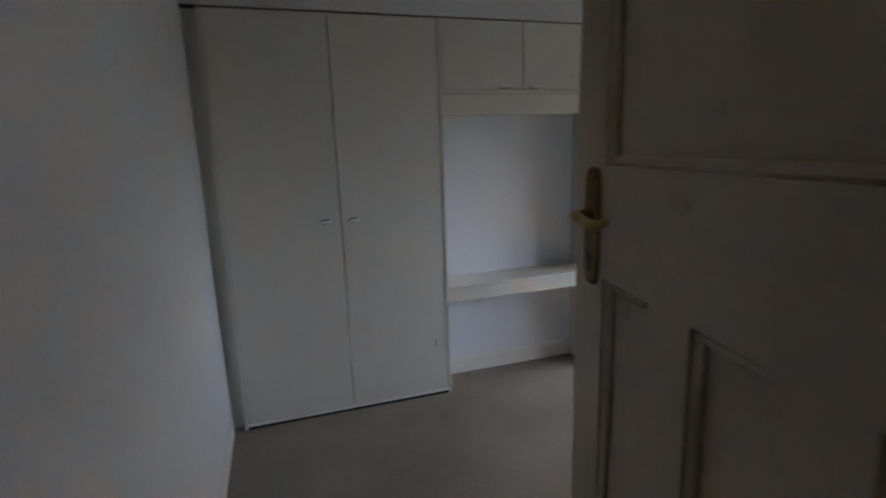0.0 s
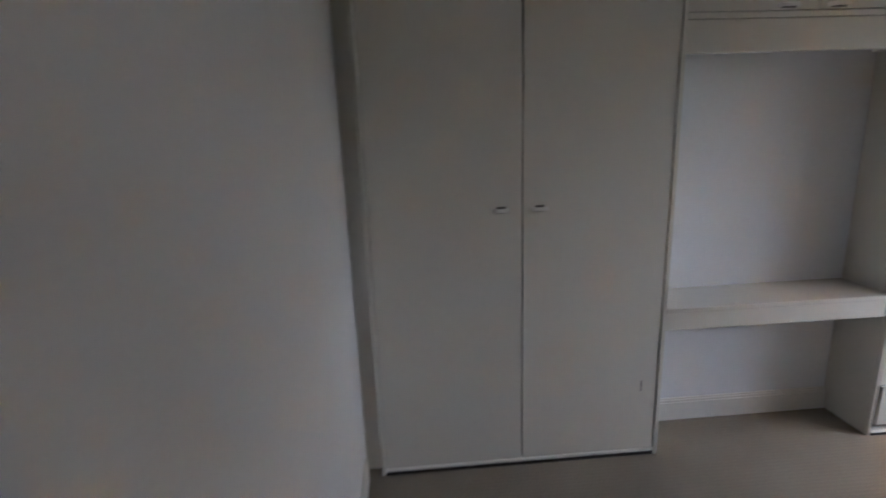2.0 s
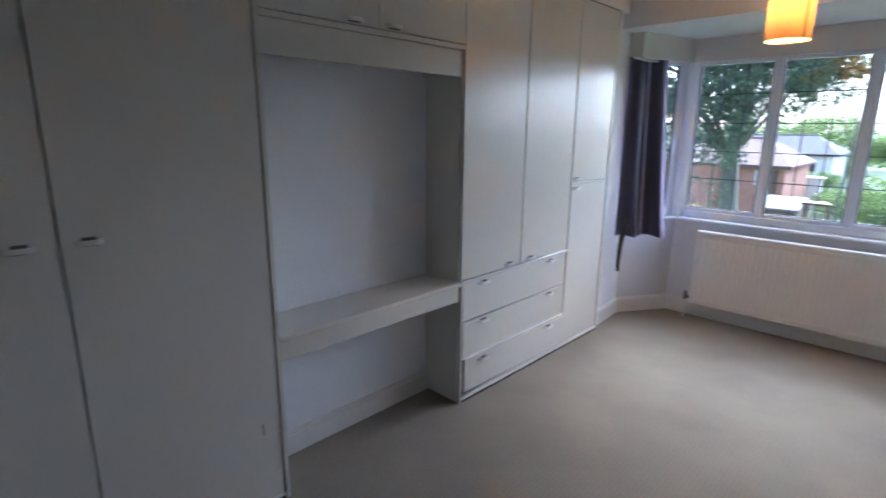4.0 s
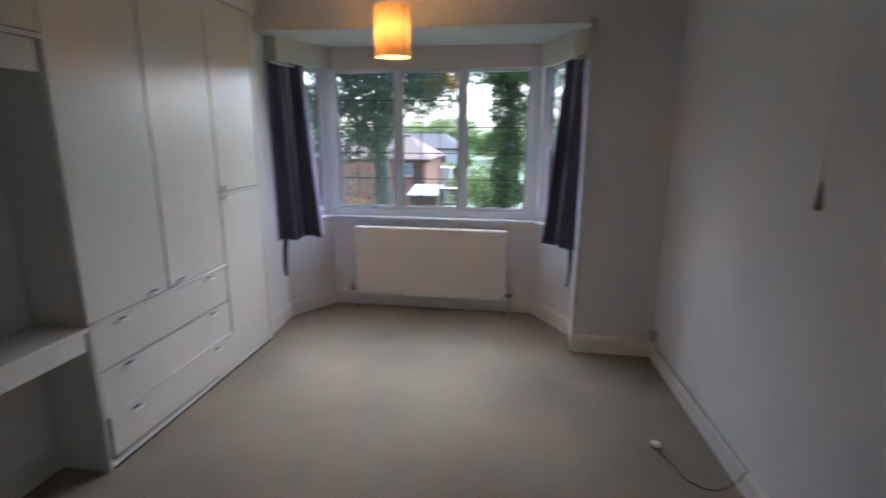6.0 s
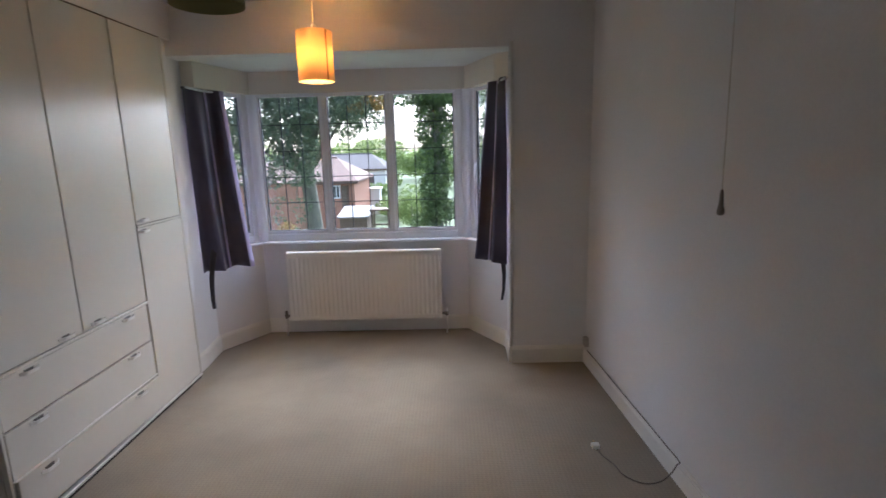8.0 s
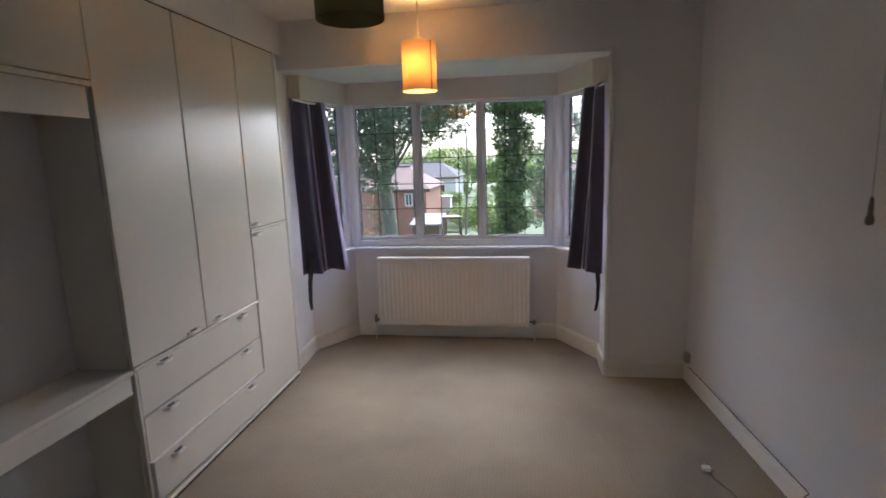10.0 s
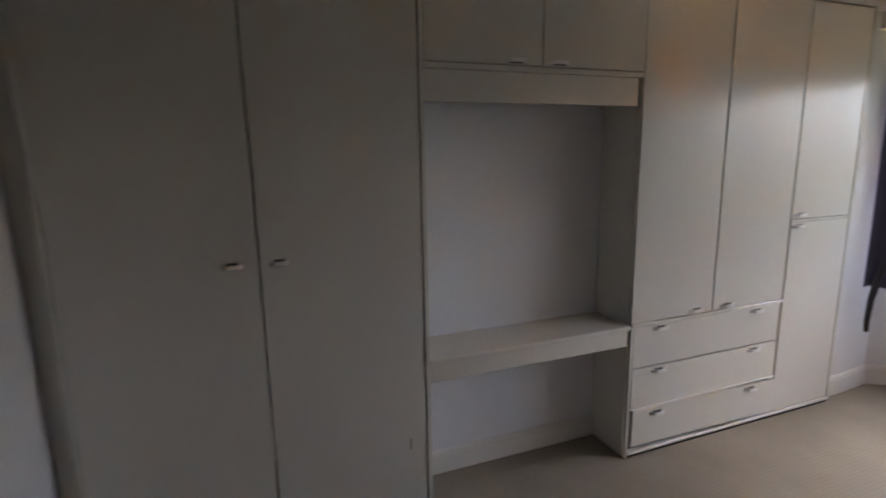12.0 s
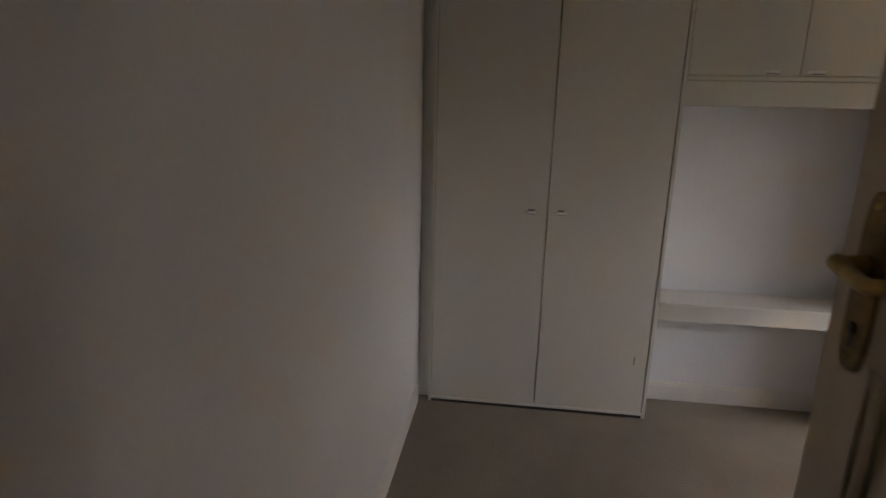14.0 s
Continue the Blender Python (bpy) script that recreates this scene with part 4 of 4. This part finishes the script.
def leaves(name, centres, count, size, material, parent, seed):
    """Many small leaf blades scattered in uneven clumps (x, y, z, rx, ry, rz)."""
    rng = np.random.default_rng(seed)
    cs = np.array(centres)
    vol = cs[:, 3] * cs[:, 4] * cs[:, 5]
    pick = rng.choice(len(cs), count, p=vol / vol.sum())
    d = rng.normal(size=(count, 3))
    d /= np.linalg.norm(d, axis=1)[:, None]
    rad = rng.uniform(0.35, 1.0, count) ** 0.5
    pos = cs[pick, :3] + d * rad[:, None] * cs[pick, 3:6]
    u = rng.normal(size=(count, 3))
    u /= np.linalg.norm(u, axis=1)[:, None]
    w = np.cross(u, rng.normal(size=(count, 3)))
    w /= np.linalg.norm(w, axis=1)[:, None]
    s = size * rng.uniform(0.6, 1.4, count)[:, None]
    v = np.stack([pos - u * s, pos + w * s * 0.45, pos + u * s, pos - w * s * 0.45], 1).reshape(-1, 3)
    faces = np.arange(count * 4).reshape(-1, 4)
    base = BASE[parent.name]
    me = bpy.data.meshes.new(name)
    me.from_pydata((v - np.array(base)).tolist(), [], faces.tolist())
    me.materials.append(material)
    ob = new(name, me)
    ob.parent = parent
    BASE[ob.name] = base
    return ob


def tree(x, y, height, trunk, clumps, count, size, material, label, seed):
    t = thing("tree", (x, y, GZ), label, "tree")
    rnd = random.Random(seed)
    bm = bmesh.new()
    line = [(x + rnd.uniform(-0.025, 0.025) * k, y + rnd.uniform(-0.025, 0.025) * k, GZ + height * k / 6) for k in range(7)]
    tube(bm, line, [trunk * (1.12 - 0.11 * k) for k in range(7)], 10)
    for c in clumps[::4]:
        k = rnd.randint(3, 6)
        a = Vector(line[k])
        b = Vector(c[:3])
        m = a.lerp(b, 0.5) + Vector((0, 0, 0.25 + rnd.uniform(-0.1, 0.2)))
        tube(bm, [a, m, b], [trunk * 0.24, trunk * 0.13, trunk * 0.04], 6)
    part("trunk", bm, M_BARK, t, smooth=True)
    leaves("crown", clumps, count, size, material, t, seed)
    return t


rnd = random.Random(3)
# broad tree with a thick trunk
cl = []
for k in range(110):
    cl.append((-2.7 + rnd.uniform(-3.4, 3.1), 14.3 + rnd.uniform(-1.6, 1.6), 1.85 + rnd.uniform(0.25, 3.8), rnd.uniform(0.4, 0.75), rnd.uniform(0.45, 0.8), rnd.uniform(0.28, 0.55)))
for k in range(40):
    cl.append((-2.9 + rnd.uniform(-1.2, 1.35), 13.5 + rnd.uniform(-0.6, 0.5), 0.75 + rnd.uniform(0, 1.6), rnd.uniform(0.2, 0.42), 0.4, rnd.uniform(0.18, 0.36)))
for k in range(9):
    cl.append((-2.3 + rnd.uniform(-0.5, 0.6), 13.9 + rnd.uniform(-0.3, 0.3), -0.9 + rnd.uniform(0, 1.3), rnd.uniform(0.12, 0.26), 0.25, rnd.uniform(0.15, 0.28)))
for k in range(14):
    cl.append((-0.35 + rnd.uniform(-0.75, 0.55), 14.5 + rnd.uniform(-0.5, 0.5), 2.35 + rnd.uniform(0.05, 1.4), rnd.uniform(0.2, 0.42), 0.4, rnd.uniform(0.16, 0.3)))
tree(-2.02, 14.5, 7.5, 0.235, cl, 70000, 0.052, M_LEAF, "tall broad-leaved garden tree with a thick bare trunk", 5)
cl = [(-0.05 + rnd.uniform(-0.55, 0.3), 12.9 + rnd.uniform(-0.2, 0.2), 2.45 + rnd.uniform(0, 0.8), 0.24, 0.2, 0.14) for k in range(10)]
tree(0.3, 13.6, 6.0, 0.035, cl, 1100, 0.045, M_LEAFAUT, "slim garden tree with yellowing autumn leaves", 12)
# ivy-clad tree
cl = []
for k in range(52):
    f = k / 52
    z = GZ + 0.2 + 5.6 * f
    w = 0.52 - 0.10 * f ** 2
    cl.append((1.50 + rnd.uniform(-0.62, 0.62) * w, 12.4 + rnd.uniform(-0.3, 0.3), z, w * rnd.uniform(0.4, 0.75), 0.4, 0.26))
for k in range(46):
    cl.append((1.40 + rnd.uniform(-1.05, 1.4), 12.4 + rnd.uniform(-0.7, 0.7), 2.40 + rnd.uniform(0.15, 2.2), rnd.uniform(0.25, 0.5), 0.4, rnd.uniform(0.16, 0.32)))
tree(1.52, 12.4, 8.0, 0.16, cl, 42000, 0.042, M_LEAFDK, "tall garden tree clad in dense dark ivy", 6)
cl = [(3.0 + rnd.uniform(-1.0, 1.4), 16.5 + rnd.uniform(-0.8, 0.8), -1.2 + rnd.uniform(0, 3.8), rnd.uniform(0.3, 0.6), 0.5, rnd.uniform(0.25, 0.5)) for k in range(30)]
tree(3.0, 16.6, 5.4, 0.12, cl, 11000, 0.055, M_LEAF, "loose leafy tree behind the ivy-clad tree", 14)
cl = [(-7.5 + rnd.uniform(-2.2, 2.2), 13.0 + rnd.uniform(-2, 2), 0.4 + rnd.uniform(-1.2, 4.2), rnd.uniform(0.6, 1.0), 0.8, rnd.uniform(0.5, 0.9)) for k in range(30)]
tree(-7.5, 13.0, 6.5, 0.18, cl, 14000, 0.07, M_LEAF, "bushy garden tree seen through the side window", 9)
cl = [(10.0 + rnd.uniform(-2.2, 2.2), 17.0 + rnd.uniform(-2, 2), -1.2 + rnd.uniform(-1.2, 1.8), rnd.uniform(0.6, 1.0), 0.8, rnd.uniform(0.5, 0.8)) for k in range(30)]
tree(10.0, 17.0, 3.6, 0.18, cl, 10000, 0.07, M_LEAF, "bushy garden tree seen through the side window", 10)


def shrub(x, y, clumps, count, size, material, label, seed):
    t = thing("shrub", (x, y, GZ), label, "shrub")
    bm = bmesh.new()
    for c in clumps[:10]:
        tube(bm, [(x, y, GZ), (c[0], c[1], c[2])], [0.05, 0.015], 6)
    part("stems", bm, M_BARK, t)
    leaves("foliage", clumps, count, size, material, t, seed)
    return t


cl = [(0.45 + rnd.uniform(-0.75, 0.6), 18.6 + rnd.uniform(-0.5, 0.5), GZ + rnd.uniform(0.3, 3.1), 0.4, 0.4, 0.35) for k in range(24)]
shrub(0.45, 18.6, cl, 9000, 0.05, M_LEAFLT, "tall bright green garden shrub", 21)
cl = [(1.0 + rnd.uniform(-0.3, 0.5), 11.7 + rnd.uniform(-0.2, 0.2), GZ + rnd.uniform(0.3, 2.3), 0.22, 0.2, 0.2) for k in range(16)]
shrub(1.0, 11.7, cl, 4200, 0.04, M_LEAFLT, "bright leafy shrub before the ivy-clad tree", 24)
cl = [(-1.7 + rnd.uniform(-0.9, 1.4), 34 + rnd.uniform(-1, 1), GZ + rnd.uniform(0.2, 1.2), 0.6, 0.6, 0.4) for k in range(16)]
shrub(-1.7, 34, cl, 3500, 0.08, M_LEAFLT, "low bright green garden shrub", 22)
cl = [(-4.7 + rnd.uniform(-1.1, 1.2), 44 + rnd.uniform(-0.6, 0.6), GZ + rnd.uniform(0.3, 1.5), 0.6, 0.6, 0.4) for k in range(18)]
shrub(-4.7, 44, cl, 3000, 0.1, M_LEAFLT, "low bright green hedge before the pale house", 25)
cl = [(-2.7 + rnd.uniform(-0.6, 0.5), 16.0 + rnd.uniform(-0.4, 0.4), GZ + rnd.uniform(0.3, 2.2), 0.32, 0.3, 0.3) for k in range(14)]
shrub(-2.7, 16.0, cl, 2600, 0.05, M_LEAFAUT, "straggly shrub with yellowing leaves by the boundary", 23)
wd = thing("distant_trees", (0, 70, GZ), "hazy line of distant trees", "trees", kind="stuff")
cl = [(-70 + 5.2 * k + rnd.uniform(-2, 2), 76 + rnd.uniform(-4, 4), GZ + rnd.uniform(0.8, 5.6), rnd.uniform(2.5, 4), 2.5, rnd.uniform(1.0, 1.8)) for k in range(28)]
cl += [(-30 + 1.3 * k, 74 + rnd.uniform(-2, 2), GZ + rnd.uniform(1.0, 5.0), 1.6, 1.5, 1.3) for k in range(46)]
leaves("foliage", cl, 36000, 0.22, M_LEAFLT, wd, 31)
hd = thing("garden_trees", (0, 60, GZ), "row of yellow-green trees beyond the gardens", "trees", kind="stuff")
cl = [(-5.5 + 0.3 * k + rnd.uniform(-0.4, 0.4), 60 + rnd.uniform(-1, 1), GZ + rnd.uniform(0.5, 3.9), 0.9, 0.9, 0.7) for k in range(44)]
leaves("foliage", cl, 12000, 0.15, M_LEAFLT, hd, 32)


def hip_house(x0, x1, y0, y1, eave, ridge, wall_m, roof_m, wins, label, wing=None):
    """A single-storey house under a hipped roof, with windows on the side that faces the garden."""
    h = thing("house", ((x0 + x1) / 2, (y0 + y1) / 2, GZ), label, "house")
    part("wall", boxes(((x0, y0, GZ), (x1, y1, eave))), wall_m, h)
    if wing:
        part("wing_wall", boxes(((wing[0], y0 - wing[2], GZ), (wing[1], y0 - 0.002, eave + 0.06))), wall_m, h)
        part("wing_fascia", boxes(((wing[0] - 0.1, y0 - wing[2] - 0.15, eave + 0.061), (wing[1] + 0.08, y0 - 0.27, eave + 0.16)), r=0.01), M_STRIP, h, "dark brown fascia board")
    o, run = 0.28, (y1 - y0) / 2 + 0.28
    ym = (y0 + y1) / 2
    bm = bmesh.new()
    lo = [bm.verts.new(p) for p in ((x0 - o, y0 - o, eave + 0.03), (x1 + o, y0 - o, eave + 0.03), (x1 + o, y1 + o, eave + 0.03), (x0 - o, y1 + o, eave + 0.03))]
    hi = [bm.verts.new((p.co.x, p.co.y, eave + 0.12)) for p in lo]
    r0, r1 = bm.verts.new((x0 - o + run * 0.8, ym, ridge)), bm.verts.new((x1 + o - run * 0.55, ym, ridge))
    bm.faces.new(lo)
    for i in range(4):
        bm.faces.new((lo[i], lo[(i + 1) % 4], hi[(i + 1) % 4], hi[i]))
    bm.faces.new((hi[0], hi[1], r1, r0))
    bm.faces.new((hi[1], hi[2], r1))
    bm.faces.new((hi[2], hi[3], r0, r1))
    bm.faces.new((hi[3], hi[0], r0))
    roof = part("roof", bm, roof_m, h)
    part("ridge_tiles", tube(bmesh.new(), [(x0 - o + run * 0.8, ym, ridge), (x1 + o - run * 0.55, ym, ridge)], 0.09, 8), roof_m, roof)
    part("fascia", boxes(((x0 - o - 0.02, y0 - o - 0.03, eave - 0.05), (x1 + o + 0.02, y0 - o - 0.003, eave + 0.10))), M_STRIP, h, "dark brown fascia board")
    for wx, wz, ww, wh in wins:
        w = part("window", boxes(((wx - 0.07, y0 - 0.06, wz - 0.07), (wx, y0 - 0.004, wz + wh + 0.07)), ((wx + ww, y0 - 0.06, wz - 0.07), (wx + ww + 0.07, y0 - 0.004, wz + wh + 0.07)),
                                 ((wx, y0 - 0.06, wz - 0.07), (wx + ww, y0 - 0.004, wz)), ((wx, y0 - 0.06, wz + wh), (wx + ww, y0 - 0.004, wz + wh + 0.07)),
                                 ((wx + ww / 2 - 0.03, y0 - 0.055, wz), (wx + ww / 2 + 0.03, y0 - 0.01, wz + wh))), M_UPVC, h, "white window frame")
        part("pane", boxes(((wx + 0.001, y0 - 0.03, wz + 0.001), (wx + ww - 0.001, y0 - 0.02, wz + wh - 0.001))), M_FARGLASS, w)
    return h


hs = hip_house(-11.5, -3.75, 30, 36, -0.25, 1.14, M_BRICK, M_ROOF, [(-4.95, -1.08, 0.32, 0.62)],
               "single-storey red brick house with a hipped brown tiled roof", (-11.4, -6.7, 1.0))
part("back_door", boxes(((-4.50, 29.95, GZ), (-4.17, 29.996, -0.42)), r=0.01), M_FENCE, hs, "brown wooden back door")
part("downpipe", tube(bmesh.new(), [(-4.10, 29.93, GZ), (-4.10, 29.93, -0.27)], 0.05, 8), M_STRIP, hs, "dark brown downpipe")
hip_house(-15, -4.4, 50, 57, -0.3, 1.22, M_RENDER, M_ROOFGREY, [(-6.6, -1.6, 1.1, 0.9)], "pale rendered house with a hipped grey slate roof")
hip_house(-27, -15, 36, 43, 0.3, 2.4, M_BRICK, M_ROOF, [(-22, -0.9, 1.2, 0.9), (-18, -0.9, 1.2, 0.9)], "red brick house with a brown tiled roof across the gardens")
hip_house(2.9, 11, 38, 45, -0.5, 0.9, M_BRICK, M_ROOF, [(4.5, -1.5, 1.2, 0.9), (8, -1.5, 1.2, 0.9)], "red brick house with a brown tiled roof across the gardens")
ob = thing("outbuilding", (-3.5, 36.7, GZ), "small white painted garden outbuilding", "outbuilding")
part("wall", boxes(((-3.95, 36.2, GZ), (-3.15, 37.2, -1.15))), M_RENDER, ob)
part("roof", boxes(((-4.05, 36.1, -1.149), (-3.05, 37.3, -1.04)), r=0.02), M_RENDER, ob)
sh = thing("garden_shed", (-2.35, 23, GZ), "low dark timber garden shed with a pale felt roof", "shed")
for k in range(9):
    part("board", boxes(((-2.95, 22.0, GZ + 0.18 * k), (-1.78, 22.03, GZ + 0.18 * k + 0.172))), M_FENCE, sh)
part("wall", boxes(((-2.95, 22.032, GZ), (-1.78, 23.6, -1.29))), M_FENCE, sh)
bm = bmesh.new()
lo = [bm.verts.new(p) for p in ((-3.05, 21.9, -1.27), (-1.68, 21.9, -1.27), (-1.68, 23.7, -0.98), (-3.05, 23.7, -0.98))]
hi = [bm.verts.new(v.co + Vector((0, 0, 0.06))) for v in lo]
bm.faces.new(lo)
bm.faces.new(hi)
for i in range(4):
    bm.faces.new((lo[i], lo[(i + 1) % 4], hi[(i + 1) % 4], hi[i]))
part("roof", bm, M_FELT, sh, "pale felt roof")
cn = thing("garden_canopy", (-1.3, 22.4, GZ), "small dark flat canopy on timber posts", "canopy")
part("canopy_roof", boxes(((-1.66, 22.0, -0.99), (-0.80, 22.8, -0.92)), r=0.01), M_STRIP, cn)
for x in (-1.60, -0.92):
    for y in (22.06, 22.68):
        part("post", boxes(((x, y, GZ), (x + 0.07, y + 0.07, -0.991))), M_FENCE, cn)
part("rail", boxes(((-1.529, 22.08, -1.62), (-0.921, 22.12, -1.55))), M_FENCE, cn)
fe = thing("garden_fence", (-3, 18.5, GZ), "weathered timber board fence between the gardens", "fence")
for k in range(60):
    x = -9.5 + 0.25 * k
    part("board", boxes(((x, 18.5, GZ), (x + 0.235, 18.525, GZ + 1.5 + 0.03 * math.sin(k * 2.3)))), M_FENCE, fe)
for k in range(7):
    x = -9.5 + 2.5 * k
    part("post", boxes(((x, 18.53, GZ), (x + 0.1, 18.63, GZ + 1.65))), M_FENCE, fe)
